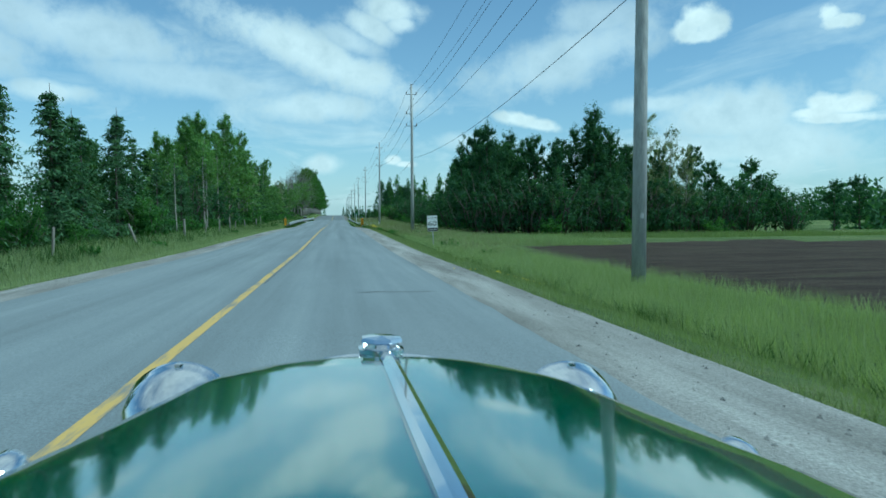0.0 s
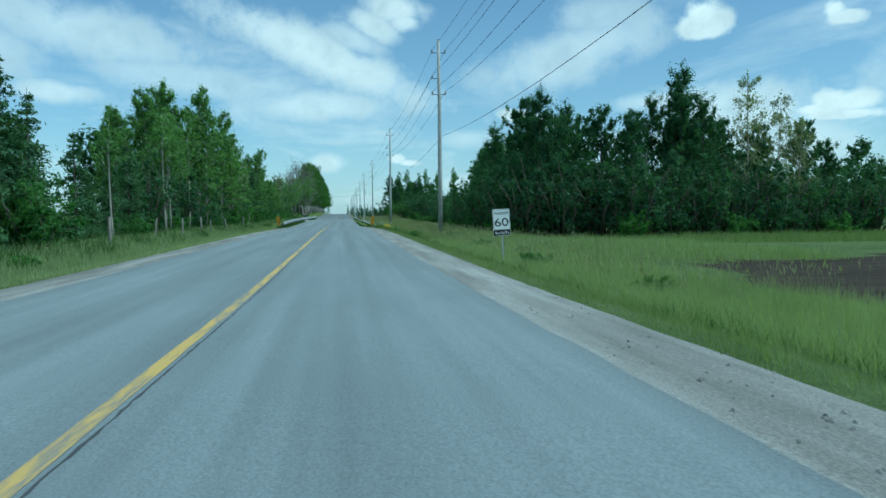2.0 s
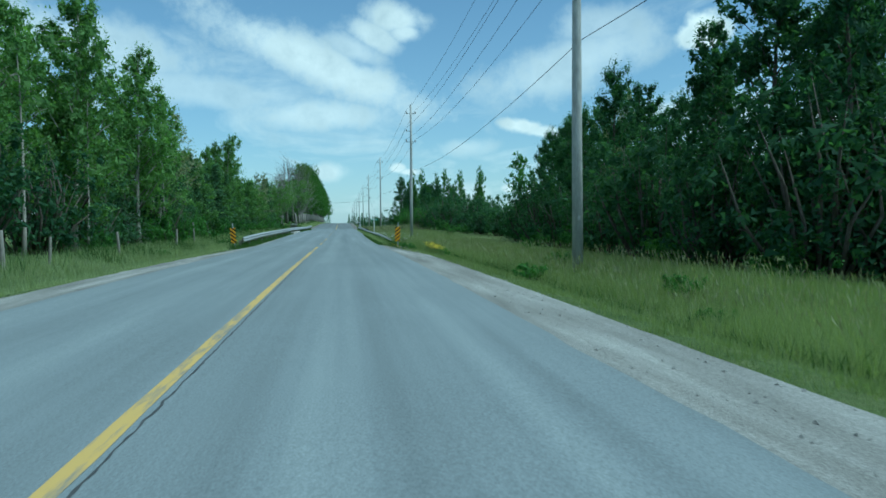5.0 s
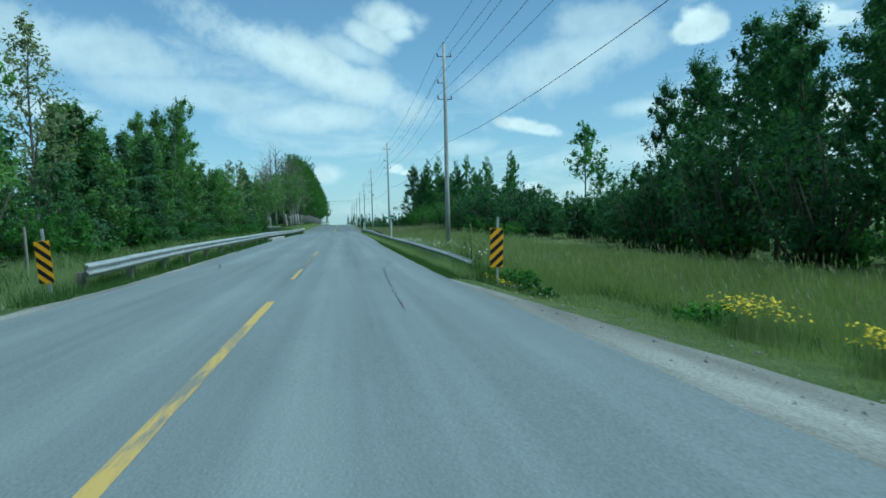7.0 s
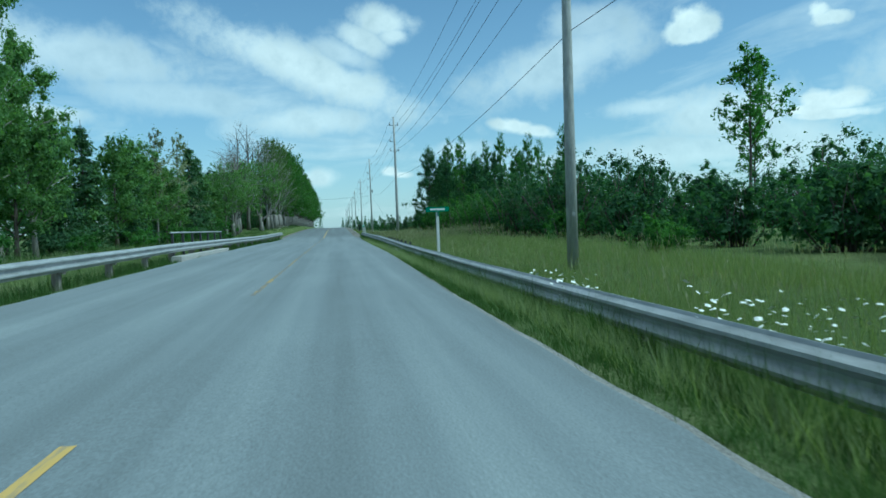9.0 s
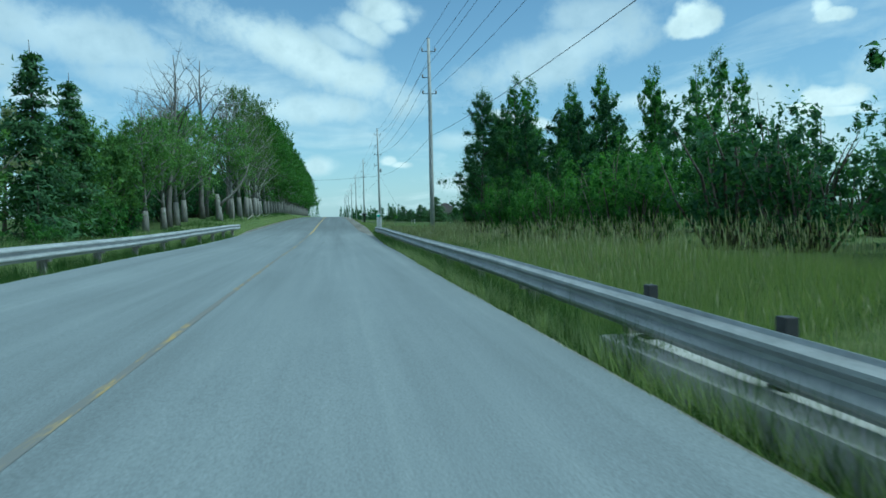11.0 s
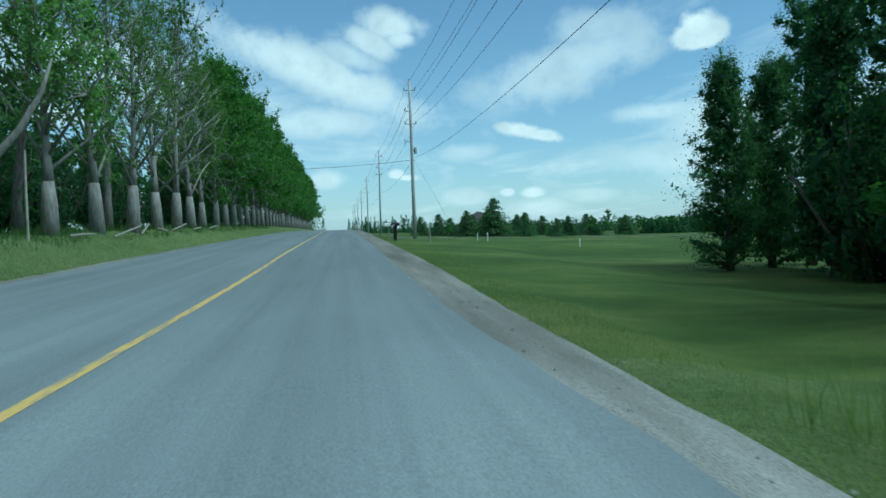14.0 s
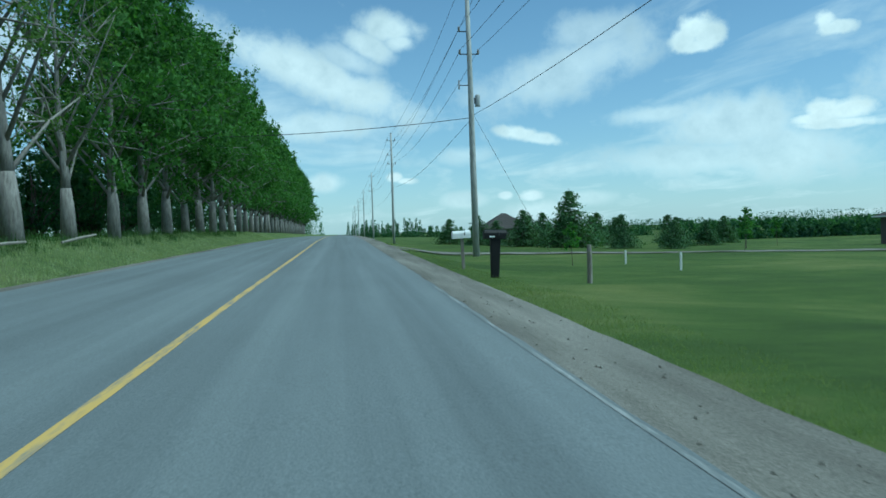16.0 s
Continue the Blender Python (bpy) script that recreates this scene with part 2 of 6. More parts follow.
def metal(col, rough):
    def build(nt, b, co):
        n = noise_tex(nt, stretched(nt, co, 3.0, 0.6, 3.0), 2.2, 5.0, 0.65)
        link(nt, ramp(nt, n, [(0.3, tuple(v * 0.75 for v in col)), (0.7, col)]), b.inputs["Base Color"])
        link(nt, ramp(nt, n, [(0.3, rough), (0.7, min(rough * 1.5, 1.0))]), b.inputs["Roughness"])
        b.inputs["Metallic"].default_value = 1.0
    return build


def galvanised(nt, b, co):
    n = noise_tex(nt, stretched(nt, co, 2.0, 0.5, 2.0), 3.0, 6.0, 0.7)
    spot = noise_tex(nt, co, 26.0, 4.0, 0.7)
    c = ramp(nt, n, [(0.3, (0.30, 0.31, 0.31)), (0.55, (0.46, 0.47, 0.47)), (0.75, (0.56, 0.57, 0.56))])
    link(nt, mixed(nt, ramp(nt, spot, [(0.62, 0.0), (0.74, 0.5)]), c, (0.22, 0.17, 0.12)), b.inputs["Base Color"])
    b.inputs["Metallic"].default_value, b.inputs["Roughness"].default_value = 0.45, 0.5


def car_paint(nt, b, co):
    n = noise_tex(nt, co, 2.0, 3.0, 0.5)
    link(nt, ramp(nt, n, [(0.3, (0.004, 0.075, 0.042)), (0.7, (0.006, 0.095, 0.052))]), b.inputs["Base Color"])
    b.inputs["Roughness"].default_value = 0.12
    b.inputs["Specular IOR Level"].default_value = 0.75
    b.inputs["Coat Weight"].default_value, b.inputs["Coat Roughness"].default_value, b.inputs["Coat IOR"].default_value = 1.0, 0.05, 1.9


def glass(nt, b, co):
    b.inputs["Base Color"].default_value = (0.03, 0.04, 0.05, 1)
    b.inputs["Roughness"].default_value, b.inputs["Specular IOR Level"].default_value = 0.05, 0.8


def brickwork(nt, b, co):
    n = noise_tex(nt, co, 7.0, 4.0, 0.7)
    link(nt, ramp(nt, n, [(0.3, (0.085, 0.074, 0.066)), (0.7, (0.150, 0.130, 0.115))]), b.inputs["Base Color"])
    bump(nt, b, n, 0.3, 0.02)


material("asphalt", asphalt, 0.82, 0.35)
material("gravel", gravel, 0.95, 0.15)
material("meadow", meadow, 0.95, 0.1)
material("lawn", lawn, 0.95, 0.1)
material("soil", soil, 0.95, 0.1)
material("leaf_mid", foliage((0.035, 0.087, 0.027), (0.127, 0.253, 0.065)))
material("leaf_light", foliage((0.068, 0.127, 0.045), (0.206, 0.325, 0.118)))
material("leaf_dark", foliage((0.032, 0.074, 0.045), (0.090, 0.168, 0.083)))
material("leaf_maple", foliage((0.050, 0.088, 0.026), (0.135, 0.210, 0.068), 0.5, 0.5))
material("leaf_deep", foliage((0.029, 0.073, 0.017), (0.104, 0.203, 0.050), 0.5, 0.4))
material("leaf_pale", foliage((0.13, 0.15, 0.10), (0.27, 0.29, 0.20)))
material("needle", foliage((0.033, 0.073, 0.038), (0.109, 0.189, 0.083), 0.6, 0.25))
material("blade", foliage((0.115, 0.160, 0.062), (0.250, 0.290, 0.140), 0.6, 0.35))
material("blade_light", foliage((0.175, 0.220, 0.110), (0.340, 0.385, 0.225), 0.6, 0.4))
material("blade_dry", foliage((0.135, 0.145, 0.080), (0.310, 0.315, 0.205), 0.7, 0.3))
material("weed", foliage((0.035, 0.077, 0.022), (0.100, 0.163, 0.050), 0.6, 0.3))
material("bark", bark((0.06, 0.05, 0.042), (0.16, 0.14, 0.12)), 0.95, 0.1)
material("board_pale", plain((0.52, 0.53, 0.54), 0.15, 5.0), 0.7)
material("bark_dead", bark((0.14, 0.13, 0.12), (0.31, 0.295, 0.27)), 0.95, 0.1)
material("bark_pale", bark((0.20, 0.18, 0.155), (0.42, 0.39, 0.35)), 0.95, 0.1)
material("bark_maple", bark((0.14, 0.13, 0.12), (0.33, 0.315, 0.29)), 0.95, 0.1)
material("bark_grey", bark((0.085, 0.078, 0.072), (0.235, 0.22, 0.20)), 0.95, 0.1)
material("pole_wood", bark((0.30, 0.30, 0.29), (0.50, 0.50, 0.485)), 0.9, 0.15)
material("post_wood", bark((0.16, 0.145, 0.125), (0.33, 0.31, 0.28)), 0.95, 0.1)
material("yellow_line", worn_paint((0.52, 0.36, 0.11), (0.22, 0.21, 0.18), 0.40), 0.7)
material("yellow_faded", worn_paint((0.40, 0.29, 0.09), (0.17, 0.17, 0.165), 0.50), 0.8)
material("white_edge", worn_paint((0.34, 0.35, 0.35), (0.165, 0.18, 0.185), 0.52), 0.8)
material("crack_tar", plain((0.06, 0.062, 0.065), 0.3), 0.7)
material("tar_patch", plain((0.14, 0.152, 0.16), 0.25, 9.0), 0.8)
material("galvanised", galvanised)
material("steel_dark", plain((0.05, 0.05, 0.052), 0.2), 0.5)
material("white_paint", plain((0.72, 0.73, 0.72), 0.08), 0.55)
material("sign_white", plain((0.80, 0.81, 0.80), 0.03), 0.4, 0.4)
material("sign_black", plain((0.012, 0.012, 0.014), 0.1), 0.4)
material("sign_yellow", plain((0.75, 0.38, 0.01), 0.08), 0.45)
material("sign_green", plain((0.01, 0.22, 0.13), 0.1), 0.45)
material("sign_teal", plain((0.02, 0.42, 0.34), 0.1), 0.45)
material("black_plastic", plain((0.012, 0.012, 0.013), 0.2), 0.45)
material("wire", plain((0.03, 0.03, 0.032), 0.1), 0.6)
material("porcelain", plain((0.30, 0.27, 0.25), 0.2), 0.3)
material("transformer_grey", plain((0.33, 0.35, 0.36), 0.1), 0.5)
material("chrome", metal((0.82, 0.84, 0.86), 0.05))
material("car_paint", car_paint)
material("rubber", plain((0.02, 0.02, 0.02), 0.2), 0.7)
material("glass", glass)
material("brick_wall", brickwork, 0.9)
material("roof_shingle", plain((0.055, 0.05, 0.048), 0.35, 3.0, 0.5), 0.9)
material("trim_white", plain((0.75, 0.75, 0.73), 0.05), 0.6)
material("concrete", plain((0.40, 0.39, 0.37), 0.2, 4.0, 0.4), 0.9)
material("flower_white", plain((0.85, 0.86, 0.82), 0.05), 0.8)
material("flower_yellow", plain((0.78, 0.60, 0.03), 0.1), 0.8)

# ---- mesh helpers ----


def mesh_from(name, verts, faces, mats, index=None, smooth=False):
    me = bpy.data.meshes.new(name)
    me.from_pydata(verts, [], faces)
    for m in mats:
        me.materials.append(MATS[m])
    if index is not None:
        me.polygons.foreach_set("material_index", index)
    if smooth:
        me.polygons.foreach_set("use_smooth", [True] * len(me.polygons))
    me.update()
    return me


def bm_mesh(name, bm, mat, smooth=False):
    me = bpy.data.meshes.new(name)
    bmesh.ops.recalc_face_normals(bm, faces=bm.faces)
    bm.to_mesh(me)
    bm.free()
    me.materials.append(MATS[mat])
    if smooth:
        me.polygons.foreach_set("use_smooth", [True] * len(me.polygons))
    return me


def part(name, data, parent, label="", m=None):
    """Links mesh data as one part under a thing or a part."""
    ob = new(name, data)
    ob.parent = parent
    if m is not None:
        ob.matrix_basis = m
    return tagged(ob, label) if label else ob


def box(sx, sy, sz, bevel=0.0, at=(0, 0, 0), bm=None):
    """A box with its base centre at `at`, edges bevelled."""
    b = bmesh.new()
    bmesh.ops.create_cube(b, size=1, matrix=Matrix.Translation((0, 0, sz / 2)) @ Matrix.Diagonal((sx, sy, sz, 1)))
    if bevel:
        bmesh.ops.bevel(b, geom=b.edges[:], offset=bevel, segments=2, affect="EDGES", profile=0.7)
    bmesh.ops.translate(b, vec=at, verts=b.verts)
    if bm is None:
        return b
    tmp = bpy.data.meshes.new("tmp")
    b.to_mesh(tmp)
    b.free()
    bm.from_mesh(tmp)
    bpy.data.meshes.remove(tmp)
    return bm


def tube(points, radii, sides=8, cap=True):
    """Vertices and faces of a tapered tube along points."""
    verts, faces = [], []
    pts = [Vector(p) for p in points]
    for i, p in enumerate(pts):
        d = (pts[min(i + 1, len(pts) - 1)] - pts[max(i - 1, 0)]).normalized()
        a = d.cross(Vector((0.31, 0.95, 0.05)))
        if a.length < 1e-3:
            a = d.cross(Vector((1, 0, 0)))
        a.normalize()
        b = d.cross(a)
        for k in range(sides):
            t = 2 * math.pi * k / sides
            verts.append(tuple(p + radii[i] * (math.cos(t) * a + math.sin(t) * b)))
    for i in range(len(pts) - 1):
        for k in range(sides):
            q = (k + 1) % sides
            faces.append((i * sides + k, i * sides + q, (i + 1) * sides + q, (i + 1) * sides + k))
    if cap:
        faces.append(tuple(range(sides))[::-1])
        faces.append(tuple((len(pts) - 1) * sides + k for k in range(sides)))
    return verts, faces


def tubes(name, runs, mat, sides=8, smooth=True):
    """One mesh of several tubes; runs: (points, radii)."""
    verts, faces = [], []
    for pts, rad in runs:
        v, f = tube(pts, rad, sides)
        n = len(verts)
        verts += v
        faces += [tuple(i + n for i in q) for q in f]
    me = mesh_from(name, verts, faces, [mat], smooth=smooth)
    if smooth:  # flat ends, so that the sides shade evenly up to them
        me.polygons.foreach_set("use_smooth", [len(q) == 4 for q in faces])
    return me


def lathe(profile, sides=24):
    """A bmesh turned round z from (radius, height) pairs."""
    bm = bmesh.new()
    rings = []
    for r, h in profile:
        rings.append([bm.verts.new((max(r, 1e-4) * math.cos(2 * math.pi * k / sides), max(r, 1e-4) * math.sin(2 * math.pi * k / sides), h)) for k in range(sides)])
    for a, c in zip(rings, rings[1:]):
        for k in range(sides):
            q = (k + 1) % sides
            bm.faces.new((a[k], a[q], c[q], c[k]))
    bm.faces.new(rings[0][::-1])
    bm.faces.new(rings[-1])
    return bm


def leaves(name, pos, out, size, mat, rng, aspect=1.7, hang=0.0, fine=False):
    """Leaf sprays at every place, facing outwards more or less."""
    n = len(pos)
    nrm = out + rng.normal(0, 0.55, (n, 3))
    nrm /= np.linalg.norm(nrm, axis=1, keepdims=True) + 1e-9
    d = rng.normal(0, 1, (n, 3))
    d[:, 2] -= hang
    d -= nrm * (d * nrm).sum(1, keepdims=True)
    d /= np.linalg.norm(d, axis=1, keepdims=True) + 1e-9
    s = np.cross(nrm, d)
    L = (size * rng.uniform(0.6, 1.4, n))[:, None]
    W = L / aspect
    if fine:  # a bent rhombus
        corners = [pos - d * L * 0.5, pos + s * W * 0.5 + nrm * W * 0.12 - d * L * 0.08, pos + d * L * 0.5 - nrm * L * 0.12, pos - s * W * 0.5 + nrm * W * 0.12 + d * L * 0.05]
    else:  # a pointed triangle
        corners = [pos - d * L * 0.45 - s * W * 0.5, pos - d * L * 0.3 + s * W * 0.6, pos + d * L * 0.7]
    q = len(corners)
    me = bpy.data.meshes.new(name)
    me.vertices.add(q * n)
    me.vertices.foreach_set("co", np.stack(corners, 1).ravel())
    me.loops.add(q * n)
    me.loops.foreach_set("vertex_index", np.arange(q * n))
    me.polygons.add(n)
    me.polygons.foreach_set("loop_start", np.arange(n) * q)
    me.polygons.foreach_set("loop_total", np.full(n, q))
    me.materials.append(MATS[mat])
    me.update(calc_edges=True)
    me.validate()
    return me


def grow(seed, height, spread, limbs, start, lean=0.03, trunk_r=0.16, up=0.5, fork=2, stout=False):
    """Trunk and limbs: tube runs, and the ends round which foliage grows."""
    rng = np.random.default_rng(seed)
    trunk = []
    p = np.array([0.0, 0.0, -0.15])
    drift = rng.normal(0, lean, 2)
    steps = 9
    for i in range(steps):
        trunk.append(tuple(p))
        p = p + np.array([drift[0], drift[1], 1.0]) * (height * 0.93 + 0.15) / (steps - 1)
        drift = drift * 0.7 + rng.normal(0, lean, 2)
    radii = [trunk_r * (1.35 if i == 0 else 1 - 0.88 * i / (steps - 1)) for i in range(steps)]
    if stout:  # a short thick bole with a knobbly head, thin above
        radii = [trunk_r * v for v in (1.25, 1.0, 1.06, 0.5, 0.36, 0.28, 0.22, 0.15, 0.08)]
    runs, ends = [(trunk, radii)], []
    if stout:
        head = tuple(a + (b - a) * 0.45 for a, b in zip(trunk[1], trunk[2]))
        runs = [([trunk[0], trunk[1], head], [radii[0], radii[1], radii[2] * 0.72]), ([head] + trunk[2:], [radii[2] * 0.72, radii[2] * 0.56] + radii[3:])]
    tr = np.array(trunk)
    for k in range(limbs):
        f = start + (0.97 - start) * (k + rng.uniform(0, 0.6)) / limbs
        i = f * (steps - 1)
        lo = min(int(i), steps - 2)
        base = tr[lo] + (tr[lo + 1] - tr[lo]) * (i - lo)
        ang = k * 2.4 + rng.uniform(-0.5, 0.5)
        reach = spread * rng.uniform(0.65, 1.1) * (1 - 0.72 * max(0, (f - start) / (1 - start)) ** 1.6)
        rise = up * reach * rng.uniform(0.6, 1.4)
        tip = base + np.array([math.cos(ang) * reach, math.sin(ang) * reach, rise])
        mid = (base + tip) / 2 + np.array([0, 0, 0.12 * reach]) + rng.normal(0, 0.07 * reach, 3)
        r0 = max(trunk_r * (1 - 0.85 * f) * (0.36 if stout else 0.55), 0.012)
        runs.append(([tuple(base), tuple(mid), tuple(tip)], [r0, r0 * 0.6, r0 * 0.2]))
        ends += [base + (mid - base) * 0.55, mid, (mid + tip) / 2 + rng.normal(0, 0.06 * reach, 3), mid + (tip - mid) * 0.8, tip]
        for _ in range(fork):
            w = mid + rng.normal(0, 0.35, 3) * reach + np.array([0, 0, 0.2 * reach])
            bend = (mid + w) / 2 + rng.normal(0, 0.05 * reach, 3)
            if fork > 2 or k % 3 == 0:
                runs.append(([tuple(mid), tuple(bend), tuple(w)], [r0 * 0.5, r0 * 0.3, r0 * 0.1]))
            ends += [(mid + w) / 2, mid + (w - mid) * 0.8, w]
    ends += [tr[-1], tr[-1] + np.array([0, 0, 0.35]), tr[-2]]
    return runs, np.array(ends), rng


def round_leaves(ends, rng, n, blob, flat=0.8, rise=1.3):
    """Places and outward directions in shells round the limb ends."""
    idx = rng.integers(0, len(ends), n)
    d = rng.normal(0, 1, (n, 3))
    d /= np.linalg.norm(d, axis=1, keepdims=True)
    high = np.clip(ends[:, 2] / ends[:, 2].max(), 0, 1) ** 2
    slim = (1 - 0.62 * high) * rng.uniform(0.5, 1.35, len(ends))
    # soft-edged sprays, drawn out upwards towards the top
    r = blob * np.minimum(np.abs(rng.normal(0, 0.62, n)) + 0.08, 1.1) * slim[idx]
    off = d * r[:, None]
    off[:, 2] *= flat * (1 + rise * high[idx])
    pos = ends[idx] + off
    out = d + 0.4 * (pos - ends.mean(0)) / (np.abs(pos - ends.mean(0)).max() + 1e-6) + np.array([0, 0, 0.35])
    keep = pos[:, 2] > 0.12
    return pos[keep], out[keep]


def tree(name, seed, height, spread, limbs, start, count, leaf, blob, mat, wood="bark", label="", category="tree", group="", aspect=1.7, trunk_r=0.16, up=0.5, fork=2, lean=0.03, bare=0.0, hang=0.0, leaf_top=1.0, fine=False, stout=False, boughs=""):
    root = tagged(new(name), label, category, group)
    runs, ends, rng = grow(seed, height, spread, limbs, start, lean, trunk_r, up, fork, stout)
    part("trunk", tubes("trunk", runs[:1], wood, 10), root)
    part("branchwork", tubes("branchwork", runs[1:], boughs or wood, 5 if stout else 3), root)
    if count:
        ends = ends[ends[:, 2] < height * leaf_top + 0.01]
        if bare:
            ends = ends[rng.random(len(ends)) > bare]
        pos, out = round_leaves(ends, rng, int(count * (1.0 if bare else 0.86)), blob * 0.78)
        size = np.full(len(pos), leaf * (0.85 if bare else 0.76))
        if not bare:  # large sprays fill the middle of the crown
            p, o = round_leaves(ends[ends[:, 2] < height * 0.88], rng, int(count * 0.2), blob * 0.40)
            pos, out, size = np.concatenate([pos, p]), np.concatenate([out, o]), np.concatenate([size, np.full(len(p), min(leaf * 1.8, 0.3))])
        part("crown", leaves("crown", pos, out, size, mat, rng, aspect, hang, fine), root)
    return root


def spruce(name, seed, height, spread, count, leaf, mat="needle", label="", category="tree", group="", low=0.06, sparse=0.0):
    """A conifer: a straight stem, whorls of drooping boughs, needle sprays along them."""
    rng = np.random.default_rng(seed)
    root = tagged(new(name), label, category, group)
    runs = [([(0, 0, -0.15), (0.02, 0, height * 0.5), (0, 0.02, height)], [0.022 * height, 0.012 * height, 0.01])]
    pos, out, n_whorl = [], [], max(int(height * 2.6), 20)
    for w in range(n_whorl):
        f = low + (0.985 - low) * w / n_whorl
        z = f * height + rng.normal(0, 0.07)
        reach0 = spread * (1 - f) ** 0.85
        for k in range(int(rng.integers(5, 8))):
            if rng.random() < sparse:
                continue
            a = rng.uniform(0, 2 * math.pi)
            reach = max(reach0 * rng.uniform(0.45, 1.15), 0.12)
            tip = np.array([math.cos(a) * reach, math.sin(a) * reach, z - reach * rng.uniform(0.05, 0.4)])
            base = np.array([0, 0, z + rng.normal(0, 0.1)])
            mid = (base + tip) / 2 + np.array([0, 0, 0.1 * reach])
            if reach > 0.35:
                runs.append(([tuple(base), tuple(mid), tuple(tip)], [0.02 + 0.008 * reach, 0.015, 0.006]))
            m = max(int(count / n_whorl / 6 * (0.25 + 1.5 * reach / spread)), 3)
            t = rng.uniform(0.12, 1.0, m) ** 0.8
            q = base * ((1 - t) ** 2)[:, None] + 2 * mid * (t * (1 - t))[:, None] + tip * (t ** 2)[:, None]
            q = q + rng.normal(0, 0.10 + 0.10 * reach, (m, 3)) * np.array([1, 1, 0.5])
            q[:, 2] -= 0.06
            pos.append(q)
            o = np.tile(np.array([math.cos(a) * 0.5, math.sin(a) * 0.5, 0.8]), (m, 1))
            out.append(o)
    part("trunk", tubes("trunk", runs, "bark", 3), root)
    pos, out = np.concatenate(pos), np.concatenate(out)
    part("crown", leaves("crown", pos, out, leaf, mat, rng, 2.6, 0.3), root)
    return root


def bush(name, seed, height, spread, stems, count, leaf, mat, label="", group="", aspect=1.8, category="bush"):
    rng = np.random.default_rng(seed)
    root = tagged(new(name), label, category, group)
    runs, ends = [], []
    for k in range(stems):
        a, r = rng.uniform(0, 2 * math.pi), spread * rng.uniform(0.1, 0.95)
        h = height * rng.uniform(0.55, 1.0) * (1 - 0.35 * (r / spread) ** 2)
        tip = np.array([math.cos(a) * r, math.sin(a) * r, h * 0.9])
        base = np.array([math.cos(a) * r * 0.3, math.sin(a) * r * 0.3, -0.1])
        mid = (base + tip) / 2 + rng.normal(0, 0.08 * height, 3)
        runs.append(([tuple(base), tuple(mid), tuple(tip)], [0.012 * height, 0.008 * height, 0.004]))
        for f in (0.3, 0.55, 0.8, 1.0):
            ends.append(base + (tip - base) * f + rng.normal(0, 0.06 * height, 3))
    part("stem", tubes("stem", runs, "bark", 5), root)
    ends = np.array(ends)
    pos, out = round_leaves(ends, rng, int(count * 0.86), 0.21 * (height + spread) / 2 + 0.05, 0.9, 0.3)
    p, o = round_leaves(ends[ends[:, 2] < height * 0.75], rng, int(count * 0.2), 0.12 * (height + spread) / 2, 0.9)
    size = np.concatenate([np.full(len(pos), leaf * 0.78), np.full(len(p), min(leaf * 1.8, 0.28))])
    part("crown", leaves("crown", np.concatenate([pos, p]), np.concatenate([out, o]), size, mat, rng, aspect), root)
    return root


def planted(proto, places, seed, lo=0.85, hi=1.15, first=False):
    """Copies of a grown thing: (x, y) or (x, y, size)."""
    rng = random.Random(seed)
    for i, (x, y, *size) in enumerate(places):
        s = size[0] if size else rng.uniform(lo, hi)
        m = pose(x, y, ground_z(x, y) - 0.03, 0, 0, rng.uniform(0, 360)) @ Matrix.Diagonal((s * rng.uniform(0.92, 1.08), s * rng.uniform(0.92, 1.08), s, 1))
        if i == 0:
            proto.matrix_basis = m
        else:
            k = copy_thing(proto, Matrix())
            k.matrix_basis = m


# ---- the lie of the land ----
GRADE = [(-80, 0.15), (0, 0.08), (30, -0.12), (66, -0.02), (100, -0.10), (150, -0.02), (165, 0.0), (173, -0.06), (180, -0.03), (190, 0.06), (200, 0.14), (208, 0.25), (215, 0.41), (222, 0.50), (229, 0.62), (241, 0.77), (255, 0.95), (272, 1.20), (300, 1.40), (350, 1.50), (450, 1.35), (900, 0.6), (4000, 0.0)]
FIELD = [(-80, 0.15), (0, 0.08), (30, -0.12), (66, -0.02), (100, -0.10), (150, 0.0), (180, -0.05), (200, 0.15), (217, 0.48), (240, 0.6), (300, 0.5), (500, 0.2), (900, 0.0), (4000, 0.0)]
# how far the surface climbs to the west, and where asphalt and gravel end on either side
BANK = [(95, 0.0), (105, 0.015), (121, 0.025), (139, 0.045), (185, 0.047), (200, 0.04), (215, 0.035), (250, 0.035), (300, 0.02), (420, 0.0)]
ASPHALT_E = [(84, 3.6), (96, 3.38), (118, 3.45), (138, 3.82), (158, 3.86), (176, 4.08), (184, 4.25), (189, 4.0), (196, 3.72), (300, 3.72)]
GRAVEL_E = [(78, 4.9), (92, 3.45), (118, 3.52), (138, 3.88), (158, 3.92), (176, 4.14), (184, 4.3), (190, 4.45), (198, 4.6), (206, 4.85), (420, 4.95)]
ASPHALT_W = [(84, 3.6), (100, 3.7), (121, 4.1), (140, 4.2), (188, 4.25), (202, 4.7), (300, 4.6), (420, 4.2)]
GRAVEL_W = [(78, 4.9), (92, 4.0), (121, 4.3), (140, 4.35), (188, 4.4), (202, 5.5), (420, 5.4)]
_fy = np.linspace(-80, 4000, 4081)


def eased(rows, n):
    """Heights along the road, rounded over n metres."""
    w = np.hanning(n) / np.hanning(n).sum()
    return np.convolve(np.pad(np.interp(_fy, *zip(*rows)), n // 2, mode="edge"), w, "valid")


_fz, _gz = eased(GRADE, 13), eased(FIELD, 25)


def along(rows, y):
    return float(np.interp(y, *zip(*rows)))


